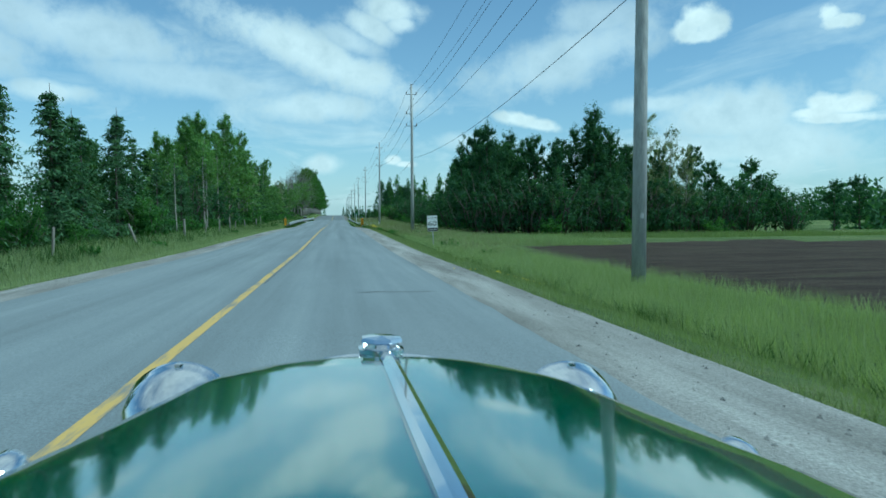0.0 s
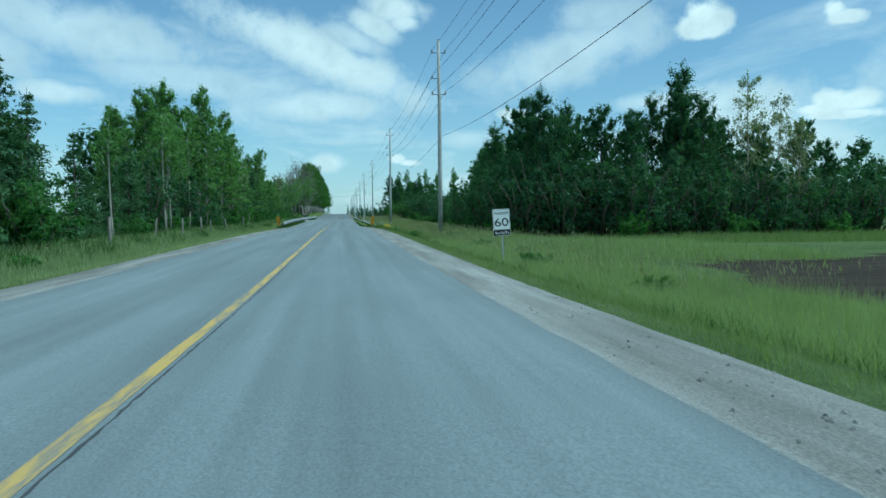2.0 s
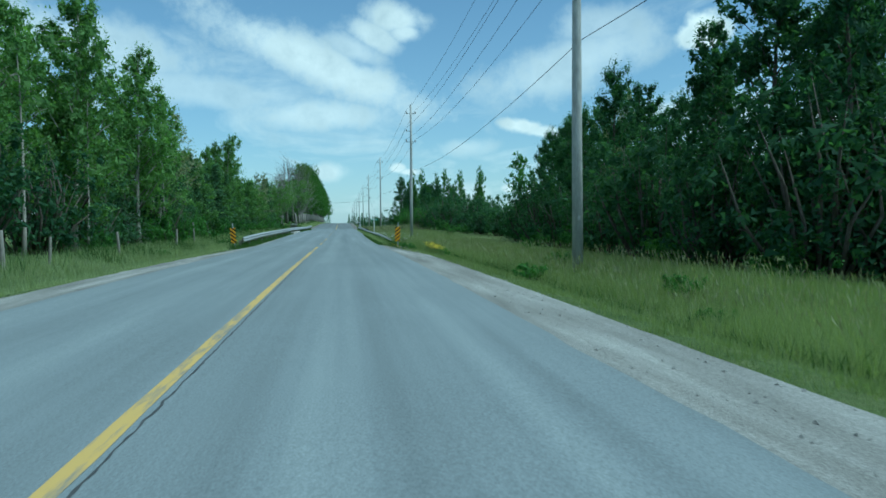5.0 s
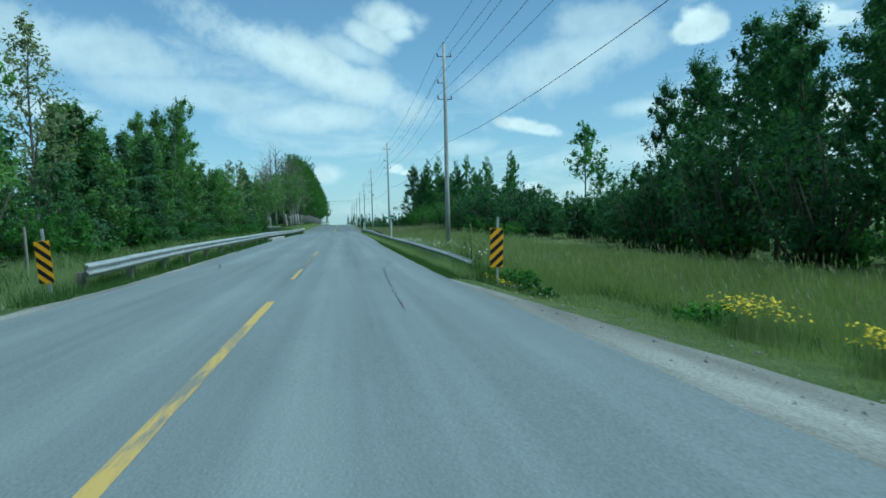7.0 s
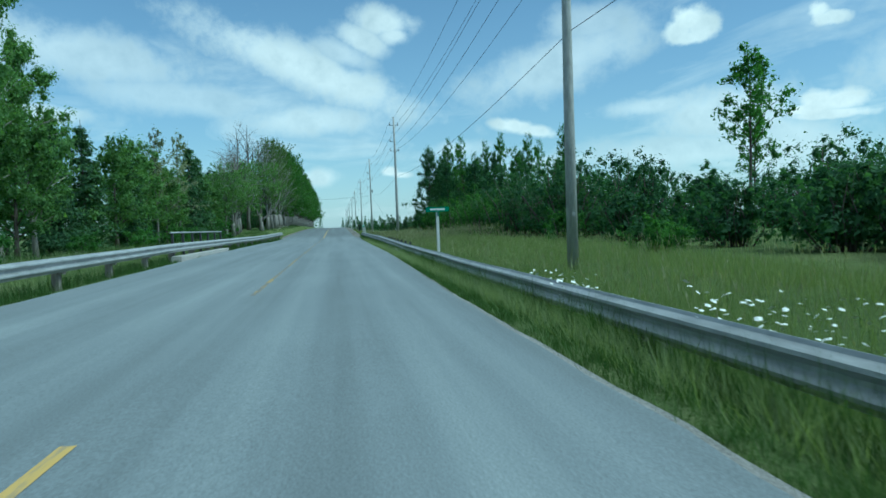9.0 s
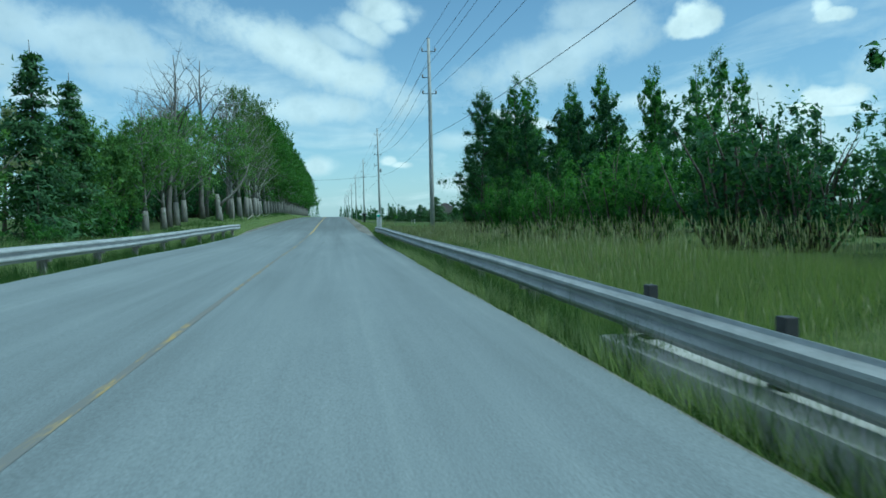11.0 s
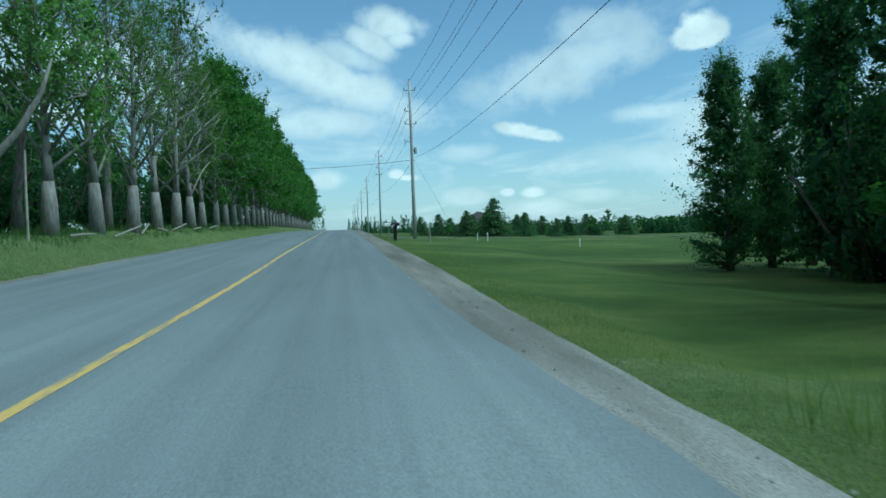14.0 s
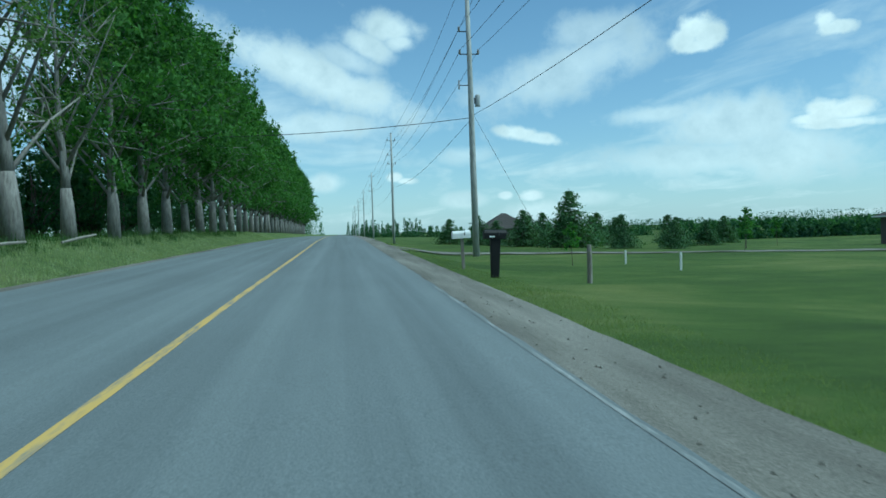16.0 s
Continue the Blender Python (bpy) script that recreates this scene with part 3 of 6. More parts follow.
def road_z(y):
    return float(np.interp(y, _fy, _fz))


def bank_rise(x, y):
    """The rise of the far lane towards the west."""
    return along(BANK, y) * min(-x, 6.5) if x < 0 else 0.0


def smooth01(v):
    v = min(max(v, 0.0), 1.0)
    return v * v * (3 - 2 * v)


def ground_z(x, y):
    z = road_z(y)
    rail = smooth01((y - 84) / 6) * (1 - smooth01((y - 187) / 4))
    house = smooth01((y - 190) / 25)
    if x > 0:
        edge = 5.0 - 1.2 * rail
        z -= 0.05 + 0.07 * smooth01((x - 3.6) / 1.4)
        z += (float(np.interp(y, _fy, _gz)) - road_z(y)) * smooth01((x - 4.2) / 4.0)
        ditch = 0.42 * smooth01((x - edge) / 2.0) * (1 - 0.75 * smooth01((x - 8) / 3)) * (1 - house)
        z -= ditch
        z -= 0.42 * smooth01((x - 9.5) / 4) * smooth01((y - 44) / 14) * (1 - smooth01((y - 118) / 20))
        z -= house * (0.12 * smooth01((x - 5) / 3) + 0.026 * max(0.0, min(x, 70) - 8))
        dip = smooth01((x - 8) / 5) * (1 - smooth01((x - 26) / 8)) * smooth01((y - 194) / 8) * (1 - smooth01((y - 220) / 14))
        z -= 0.5 * dip
    else:
        a = -x
        z += bank_rise(x, y)
        z -= 0.05 + 0.07 * smooth01((a - 3.6) / 1.4)
        z -= 0.25 * smooth01((a - 5) / 1.6) * (1 - smooth01((a - 7) / 2)) * (1 - smooth01((y - 185) / 20))
        z += 0.85 * smooth01((a - 5.6) / 2.9) * smooth01((y - 186) / 31)
        z += 0.12 * smooth01((a - 8) / 2)
    far = smooth01((abs(x) - 4.9) / 1.0)
    z += far * 0.07 * noise.noise(Vector((x * 0.35, y * 0.35, 0))) + far * 0.05 * noise.noise(Vector((x * 0.11, y * 0.11, 5)))
    return z


def build_ground():
    xs = [-3000, -1200, -500, -220, -120, -80, -55, -40, -30, -24, -20, -17, -14, -12, -11, -10, -9.2, -8.5, -7.8, -7.2, -6.6, -6, -5.5, -5.1, -4.7, -4.3, -3.9, -3.4, -1.7, 0]
    xs += [1.7, 3.4, 3.7, 4.0, 4.3, 4.6, 4.9, 5.2, 5.6, 6.0, 6.5, 7, 7.5, 8, 8.6, 9.2, 10, 11, 12.5, 14, 16, 18.5, 21.5, 25, 29, 34, 40, 47, 56, 70, 95, 140, 220, 500, 1200, 3000]
    ys = [-400, -200, -100, -60, -40] + list(np.arange(-30, 262, 1.2)) + [265, 270, 276, 283, 291, 300, 312, 326, 345, 370, 400, 450, 520, 620, 760, 950, 1300, 2000, 3900]
    verts = [(x, y, ground_z(x, y) - (0.05 if abs(x) < 3.5 else 0.0)) for y in ys for x in xs]
    nx = len(xs)
    faces, index = [], []
    for j in range(len(ys) - 1):
        for i in range(nx - 1):
            faces.append((j * nx + i, j * nx + i + 1, (j + 1) * nx + i + 1, (j + 1) * nx + i))
            x, y = (xs[i] + xs[i + 1]) / 2, (ys[j] + ys[j + 1]) / 2
            k = 0
            if x > 4.0 and y > 194:
                k = 1
            if 9.6 + max(0.0, (y - 30) * 0.35) < x < 220 and y < 39 + 1.5 * math.sin(x * 0.3):
                k = 2
            index.append(k)
    ob = new("ground", mesh_from("ground", verts, faces, ["meadow", "lawn", "soil"], index, True))
    tagged(ob, "roadside meadow, mown lawn and dark ploughed field", "ground", kind="structure")


def strip(name, x0, x1, y0, y1, lift, mat, step=2.0, ragged=(0.0, 0.0), cols=2, base=road_z):
    """A strip along the road between two lines, edges ragged by so many metres."""
    n = max(int((y1 - y0) / step), 1)
    verts, faces = [], []
    for j in range(n + 1):
        y = y0 + (y1 - y0) * j / n
        xa, xc = (x0(y) if callable(x0) else x0), (x1(y) if callable(x1) else x1)
        a = xa + ragged[0] * (noise.noise(Vector((y * 0.9, 3.0, 0))) + 0.6 * noise.noise(Vector((y * 3.1, 3.0, 4))))
        c = xc + ragged[1] * (noise.noise(Vector((y * 0.8, 7.0, 9))) + 0.6 * noise.noise(Vector((y * 2.7, 7.0, 3))))
        for i in range(cols + 1):
            half = cols // 2
            if a < -1 and c > 1:  # a column on the crown
                x = a * (1 - i / half) if i <= half else c * (i - half) / (cols - half)
            else:
                x = a + (c - a) * i / cols
            verts.append((x, y, base(y) + bank_rise(x, y) + lift(x)))
    for j in range(n):
        for i in range(cols):
            k = j * (cols + 1) + i
            faces.append((k, k + 1, k + cols + 2, k + cols + 1))
    return mesh_from(name, verts, faces, [mat], smooth=True)


build_ground()
road = tagged(new("road", strip("road", lambda y: -along(ASPHALT_W, y), lambda y: along(ASPHALT_E, y), -80, 3000, lambda x: 0.02 - 0.004 * abs(x), "asphalt", 0.7, (0.05, 0.05), 10)), "worn grey two-lane asphalt road with cracks", "road", kind="structure")


def shoulder(side, label):
    """The gravel beside the asphalt, narrow where the guard rails stand."""
    def edge(y):
        return side * along(GRAVEL_E if side > 0 else GRAVEL_W, y)
    lift = lambda x: -0.002 - 0.085 * smooth01((abs(x) - 3.5) / 1.6)
    inner, x0, x1 = side * 3.3, side * 3.3, edge
    rag = (0.02, 0.04)
    if side < 0:
        x0, x1, rag = edge, inner, (0.12, 0.03)
    tagged(new("gravel_shoulder", strip("gravel_shoulder", x0, x1, -80, 420, lift, "gravel", 0.5, rag, 10)), label, "road shoulder", kind="structure")


shoulder(1, "pale dusty gravel shoulder beside the lane")
shoulder(-1, "pale gravel shoulder across the road")


def line(x0, x1, y0, y1, mat, label):
    tagged(new("road_marking", strip("road_marking", x0, x1, y0, y1, lambda x: 0.024 - 0.004 * abs(x), mat, 1.0, (0.012, 0.012), 1)), label, "road marking", kind="structure")


line(-0.065, 0.06, -80, 88, "yellow_line", "worn solid yellow centre line")
line(-0.045, 0.045, 93, 97, "yellow_line", "remaining dash of the yellow centre line")
line(-0.045, 0.045, 97, 107, "yellow_faded", "faded yellow centre line")
line(-0.045, 0.045, 107, 111, "yellow_line", "remaining dash of the yellow centre line")
line(-0.045, 0.045, 120, 192, "yellow_faded", "faded thin yellow centre line")
line(-0.03, 0.09, 192, 900, "yellow_line", "worn solid yellow centre line")

for a, b in ((199.5, 203.6), (207, 213), (219, 231), (232.5, 243), (250, 262)):
    line(3.64, 3.685, a, b, "white_edge", "worn white edge line along the gravel")

# ---- trees and bushes ----


def stand(x0, x1, y0, y1, gap, seed, jitter=0.45):
    """Places on an uneven grid."""
    rng = random.Random(seed)
    out = []
    for j in range(max(int((y1 - y0) / gap), 1)):
        for i in range(max(int((x1 - x0) / gap), 1)):
            out.append((x0 + (i + 0.5 + rng.uniform(-jitter, jitter)) * gap, y0 + (j + 0.5 + rng.uniform(-jitter, jitter)) * gap))
    rng.shuffle(out)
    return out


def sized(places, lo, hi, seed):
    rng = random.Random(seed)
    return [(x, y, rng.uniform(lo, hi)) for x, y in places]


LEFT = "trees of the wood beyond the fence"
RIGHT = "trees of the wood beside the field"
ROW = "old maples along the road"

# the fenced wood: spruces first, then poplars, then mixed
spr_a = spruce("spruce_tree", 11, 7.4, 2.1, 9000, 0.21, label="dark green spruce with drooping boughs", group=LEFT)
spr_b = spruce("spruce_tree", 12, 7.0, 1.7, 6000, 0.19, label="thin dark spruce with gaps between the boughs", group=LEFT, sparse=0.35)
pop_a = tree("poplar_tree", 21, 12.0, 2.5, 34, 0.16, 11500, 0.20, 0.95, "leaf_light", "bark_pale", "tall leafy poplar with a pale trunk", group=LEFT, up=1.0, hang=-1.2, aspect=2.2, trunk_r=0.13)
pop_b = tree("poplar_tree", 22, 11.0, 2.0, 22, 0.35, 7000, 0.19, 0.75, "leaf_light", "bark_pale", "slender poplar with an open light green crown", group=LEFT, up=1.1, hang=-1.2, aspect=2.2, trunk_r=0.11, bare=0.15)
mix_a = tree("broadleaf_tree", 31, 9.0, 2.9, 22, 0.15, 10500, 0.215, 1.0, "leaf_light", "bark", "dense green broadleaf tree at the wood's edge", group=LEFT, trunk_r=0.15)
mix_b = tree("broadleaf_tree", 32, 8.0, 2.6, 20, 0.12, 2900, 0.36, 0.95, "leaf_dark", "bark", "dark green broadleaf tree in the wood", group=LEFT, trunk_r=0.14)
pale = tree("ash_tree", 33, 10.5, 1.9, 22, 0.25, 2000, 0.20, 0.7, "leaf_pale", "bark_grey", "half-bare ash with thin pale foliage", group=LEFT, up=1.0, trunk_r=0.10, bare=0.3)

planted(spr_a, [(-12, 25, 0.95), (-12.0, 31, 0.98), (-12, 36.5, 1.06), (-12.2, 47.6, 1.12), (-14, 43, 1.0), (-15, 51, 0.95), (-12.2, 58, 0.55), (-12.4, 62, 0.55), (-13.5, 100, 1.1), (-12, 112, 1.0), (-14, 118, 1.2), (-12.5, 124, 1.05), (-13, 146, 1.0), (-13, 20, 0.9), (-12, 177, 1.3), (-12.4, 183, 1.25), (-13.5, 170, 1.1), (-12.2, 115.5, 1.1), (-12.4, 120, 1.0), (-12, 128, 1.1), (-13, 132.5, 1.2), (-12, 134.5, 1.0), (-12.6, 150, 1.05), (-12.2, 157, 1.0), (-12.8, 41.6, 1.0), (-12.6, 67, 0.85)], 1)
planted(spr_b, [(-11.5, 28, 0.9), (-12, 40.5, 0.96), (-11.6, 45.2, 0.9), (-11.4, 54, 0.8), (-12, 65, 0.8), (-11.8, 61, 0.55), (-12.2, 51, 1.0), (-11.6, 94, 1.0), (-12, 106, 0.95), (-12.6, 137, 1.0)], 2)
planted(pop_a, [(-13, 81, 1.08), (-12, 87, 1.15), (-14.5, 84, 1.1), (-12.6, 92, 1.0), (-15, 94, 0.9), (-17, 80, 0.9), (-16, 90, 1.05), (-13.2, 75, 0.95), (-14, 70, 0.75), (-11.2, 95.5, 1.05), (-11.4, 101, 0.9), (-12.4, 97, 0.85), (-13.6, 138, 0.95), (-12.6, 143, 0.92), (-14, 132, 0.85)], 3)
planted(pop_b, [(-11.4, 72, 0.8), (-12.2, 78, 0.85), (-12, 138, 1.1), (-14, 76, 0.85)], 4)
planted(mix_a, sized([(-12.5, 87), (-14, 92), (-13, 104), (-12.4, 116), (-14, 122), (-12.5, 130), (-13.4, 134), (-12.6, 141), (-14, 150), (-12.4, 155), (-13, 161), (-12, 167), (-13.6, 173), (-12.2, 189), (-13.4, 196), (-12.6, 184)], 0.68, 0.9, 5), 5)
planted(mix_b, [(x, y, s * (0.74 if y > 95 else 0.48 if 50 < y < 68 else 1.0)) for x, y, s in sized(stand(-25, -15, 14, 186, 7.2, 6), 0.8, 1.15, 6)], 6)
planted(pale, [(-11.8, 109, 1.05), (-12, 164, 0.9), (-11.6, 170, 0.95)], 7)

# the maple row: sparse trees first, then dense ones
map_s = tree("maple_tree", 41, 15.0, 4.2, 26, 0.17, 7000, 0.165, 0.85, "leaf_maple", "bark_maple", "old maple with a grey trunk and half-bare boughs", group=ROW, trunk_r=0.31, up=1.15, fork=4, bare=0.22, fine=True, stout=True, boughs="bark_maple")
map_d = tree("maple_tree", 42, 15.5, 4.8, 36, 0.13, 15000, 0.28, 1.4, "leaf_deep", "bark_maple", "dense green old maple beside the road", group=ROW, trunk_r=0.27, up=0.6, fork=3, stout=True, boughs="bark_maple")
dead = tree("dead_tree", 47, 13.5, 3.6, 12, 0.42, 0, 0.3, 0.5, "leaf_maple", "bark_grey", "bare dead tree with grey forked boughs", group=ROW, trunk_r=0.22, up=1.0, fork=3, lean=0.05)
map_l = tree("maple_tree", 45, 12.5, 4.0, 30, 0.2, 11000, 0.19, 1.0, "leaf_light", "bark_maple", "old maple, leafy below and bare in the top", group=ROW, trunk_r=0.27, up=1.0, fork=5, bare=0.1, leaf_top=0.76, fine=True, stout=True, boughs="bark_maple")
planted(map_l, [(-8.6, 216.6, 1.05), (-11.0, 197.5, 0.85), (-11.2, 203, 0.98), (-11.2, 193, 0.8), (-11.6, 208, 1.0)], 8)
planted(map_s, [(-8.4, 221.2, 0.95), (-8.3, 226.3, 1.0), (-8.4, 231.6, 0.93), (-8.5, 236.8, 1.02), (-8.6, 242, 0.98), (-8.8, 247.4, 0.88)], 8)
map_f = tree("maple_tree", 46, 15.5, 4.8, 30, 0.13, 5000, 0.46, 1.4, "leaf_deep", "bark_maple", "dense green old maple farther along the road", group=ROW, trunk_r=0.27, up=0.6, fork=2, stout=True, boughs="bark_grey")
planted(map_d, [(-8.6, 252.4 + 5.2 * k, 0.98 + 0.05 * (k % 3)) for k in range(0, 9)], 9)
planted(map_f, [(-8.6, 252.4 + 5.2 * k, 0.98 + 0.05 * (k % 3)) for k in range(9, 35)], 9)
planted(dead, [(-11.2, 200, 1.1), (-11, 213.5, 1.2), (-11, 231, 1.2), (-12, 222, 1.0)], 10)
planted(tree("broadleaf_tree", 44, 10, 3.4, 22, 0.03, 2800, 0.48, 1.25, "leaf_dark", "bark", "dark tree behind the maples", group=ROW), sized(stand(-24.5, -13.0, 188, 330, 5.4, 11), 0.6, 0.95, 11), 11)

# the wood beside the field
rw_a = tree("broadleaf_tree", 51, 11.0, 2.6, 34, 0.05, 11500, 0.225, 0.8, "leaf_dark", "bark", "dark green dense broadleaf tree", group=RIGHT, hang=-0.6, aspect=2.0, trunk_r=0.15, up=1.05)
rw_b = tree("poplar_tree", 52, 11.5, 2.0, 26, 0.12, 8500, 0.20, 1.0, "leaf_dark", "bark", "tall narrow poplar with a feathery top", group=RIGHT, hang=-1.4, aspect=2.3, trunk_r=0.12, up=1.1)
rw_c = tree("ash_tree", 53, 11.0, 2.0, 24, 0.2, 4600, 0.13, 0.75, "leaf_pale", "bark_pale", "pale half-bare ash above the wood", group=RIGHT, trunk_r=0.1, up=1.0, bare=0.25)
planted(rw_a, [(15.8, 71.5, 1.02), (18.4, 70, 0.86), (21, 69, 0.92), (26.5, 68, 0.84), (29, 70, 0.86), (17, 77, 0.95), (22, 76, 0.95), (35, 71, 0.84), (38.5, 70, 0.86), (32.5, 73, 0.88), (23.8, 69.5, 0.9), (30.6, 69, 0.85), (20, 98, 0.95), (21.5, 108, 1.05), (23, 116, 1.0), (19.5, 90, 0.95), (20, 82, 0.95), (26, 112, 1.0), (27, 102, 1.0), (41, 71, 0.72)], 12)
planted(rw_b, [(26.6, 67, 1.15), (25.6, 70, 1.0), (27.6, 69.5, 1.05), (16.2, 68, 1.0), (19.6, 73, 0.98), (17.4, 95, 0.88), (18.4, 100.5, 0.88), (17, 88.5, 1.0), (22.4, 66, 0.8), (28, 66.5, 0.95), (17.2, 69.5, 0.85), (30, 74, 0.9), (20.4, 112, 0.95), (18.8, 103, 0.9), (22, 119, 0.95), (24, 94, 0.95), (28, 108, 1.05)], 13)
planted(rw_c, [(32.0, 67.5, 1.16), (34.5, 67.5, 1.02), (19.6, 93, 1.0), (36.8, 68, 0.85)], 14)
planted(mix_b_r := tree("broadleaf_tree", 54, 8.5, 2.8, 20, 0.08, 3800, 0.35, 1.0, "leaf_dark", "bark", "dark tree deep in the wood", group=RIGHT), sized(stand(24, 52, 78, 126, 9.0, 15), 0.85, 1.1, 15) + [(44, 74, 0.7), (48, 70, 0.6), (52, 78, 0.75), (58, 74, 0.7), (66, 80, 0.8), (75, 85, 0.8)], 15)

# the tree over the marsh, the group by the lawn
tall = tree("poplar_tree", 61, 11.5, 2.2, 20, 0.45, 3200, 0.24, 0.75, "leaf_mid", "bark", "lone tall poplar with an open crown", trunk_r=0.12, up=0.8, bare=0.2)
planted(tall, [(25.5, 145, 1.0), (29, 150, 0.7)], 16)
grp = tree("broadleaf_tree", 62, 11.5, 2.3, 34, 0.04, 12500, 0.17, 0.9, "leaf_dark", "bark", "dense dark tree at the edge of the lawn", group="trees at the edge of the lawn", trunk_r=0.16, up=0.7)
planted(grp, [(15.8, 198, 0.9), (18.8, 195, 0.85), (16.7, 203.5, 0.95), (19.2, 206, 0.95), (21.5, 200, 0.85), (20, 191, 0.75), (24.5, 196, 0.82), (29, 192, 0.8), (14.5, 186, 0.74), (17.5, 184, 0.74), (20, 187, 0.85), (23, 185, 0.8), (22, 209, 0.95)], 17)
grn = tree("broadleaf_tree", 64, 11.5, 2.2, 34, 0.03, 30000, 0.10, 0.95, "leaf_dark", "bark", "dense dark tree with small leaves beside the lawn", group="trees at the edge of the lawn", trunk_r=0.16, up=0.8)
planted(grn, [(13.3, 196, 1.02), (20.4, 213.5, 1.0), (15.6, 199, 0.95)], 27)
dense = tree("willow_tree", 66, 10.8, 1.7, 70, 0.02, 36000, 0.125, 1.25, "leaf_dark", "bark", "dense dark willow with a solid rounded crown", group="trees at the edge of the lawn", trunk_r=0.16, up=0.5, hang=-0.5, aspect=2.2)
planted(dense, [(15.9, 211.6, 0.76), (18.4, 213, 0.78), (17.6, 208.4, 0.9)], 34)
gpop = tree("poplar_tree", 63, 12.5, 1.7, 26, 0.10, 6000, 0.165, 0.7, "leaf_mid", "bark", "narrow poplar rising above the dark trees", group="trees at the edge of the lawn", hang=-1.4, aspect=2.3, trunk_r=0.11, up=1.2)
planted(gpop, [(16.2, 194, 1.0), (18.8, 199, 1.1), (22.6, 194, 1.05), (25.5, 190, 1.0), (28, 188, 1.05), (20.6, 196, 1.0), (17.4, 188, 0.8), (21, 183, 0.8), (24, 181, 0.85), (27.5, 183, 0.9)], 18)

# bushes
will = bush("willow_bush", 71, 5.5, 3.0, 30, 12000, 0.16, "leaf_mid", "grey-green willow bush with many stems", "bushes along the marsh", 2.4)
shrub = bush("shrub", 72, 2.2, 1.6, 18, 3800, 0.14, "leaf_mid", "low dense green shrub", "bushes along the marsh")
darkb = bush("alder_bush", 73, 6.0, 2.8, 28, 5400, 0.21, "leaf_dark", "dark green alder bush", "bushes along the marsh")
planted(will, [(14.5, 172, 1.0), (17.5, 176, 1.05), (13.4, 181, 0.7), (21, 170, 0.9), (-13.5, 96, 0.6), (-11, 30, 0.5), (-10.7, 47.5, 0.62), (-10.6, 105, 0.5)], 19)
planted(darkb, sized([(14.9, 67.5), (17.2, 66.2), (19.8, 65.6), (22.2, 64.8), (24.8, 65), (27.4, 65.4), (30, 66.4), (32.8, 67), (35.4, 67.2), (38.2, 68), (41, 69), (44.5, 70), (48.5, 68), (14.8, 73), (15.2, 79), (15.6, 85), (16.4, 91), (16.8, 97.5), (17.2, 104), (18, 110.5), (19, 117), (-12.4, 70), (-12.6, 77), (-12.2, 83), (-12.4, 90), (-12.2, 102), (-12.6, 110), (17, 162), (19, 167), (19.5, 158), (22.5, 162), (25, 164), (29, 161), (33, 163), (37, 160), (41, 165), (46, 160), (24, 157), (28, 172), (24, 178), (27, 184), (50, 166), (56, 162), (30, 134), (34, 140), (38, 146), (26, 128), (31, 125), (16, 186), (19, 184), (17, 190.5), (20.5, 189), (16.5, 165.5), (24, 188), (17.6, 206), (20, 209), (18.2, 203), (22, 205), (28, 131), (19, 147), (22, 152), (17.5, 155), (30, 144), (35, 136), (-14, 196), (-15, 203), (-13.6, 210), (-14.5, 217), (-14, 224), (-14.6, 231), (-14, 239), (-15, 247), (-14, 256), (-14.5, 266)], 0.85, 1.2, 20), 20)
planted(shrub, sized([(13.6, 67), (21, 63), (29, 64), (39, 66), (15.5, 80), (15, 86), (16, 92), (17, 97), (17, 104), (18, 110), (19, 117), (21, 123), (15, 76), (12.2, 87.5), (-10.5, 47), (-10.4, 60), (-10.6, 72), (-10.5, 86), (-10.4, 98), (-10.2, 109), (-10.5, 119), (-10.3, 131), (-10.4, 143), (-10.4, 153), (-10.2, 163), (-10.2, 172), (-10, 180), (14, 133), (17, 138), (14.5, 146), (-11, 36), (-10.8, 24)], 0.6, 1.2, 21), 21)

planted(bush("alder_bush", 75, 3.2, 2.2, 22, 4500, 0.17, "leaf_dark", "lower dark green alder bush", "bushes along the marsh"), sized([(20, 140), (24, 136), (25, 125), (22, 129), (18, 134), (20.5, 124.5), (28, 140), (17.5, 144), (23, 131), (19.5, 129.5)], 1.05, 1.4, 26), 26)
planted(bush("alder_bush", 76, 5.2, 2.4, 34, 17000, 0.105, "leaf_mid", "dense green bush with small leaves", "bushes along the marsh", 1.8), sized([(13.5, 178), (15.5, 174.5), (13.2, 184), (14.6, 169.5), (13.8, 191.5), (13.6, 199)], 0.85, 1.0, 28), 28)
weedb = bush("weed_clump", 74, 0.75, 0.75, 16, 1500, 0.09, "leaf_mid", "low leafy weed clump in the roadside grass", "weed clumps beside the road", 2.0, "weed")
planted(weedb, sized([(8.3, 32), (7.7, 40), (8.4, 52), (7.4, 60), (7.0, 70), (6.4, 86), (5.6, 91.5), (5.2, 92.6), (4.85, 92.7), (5.05, 92.2), (4.55, 93.5), (4.9, 93.2), (9, 46), (8.8, 64), (9.5, 75), (4.95, 188.3), (5.3, 189.4), (4.9, 132), (5.6, 152), (6.4, 176), (-8, 40), (-7.6, 66), (-8, 88), (-7.4, 104), (-8.4, 30)], 0.5, 0.95, 25), 25)

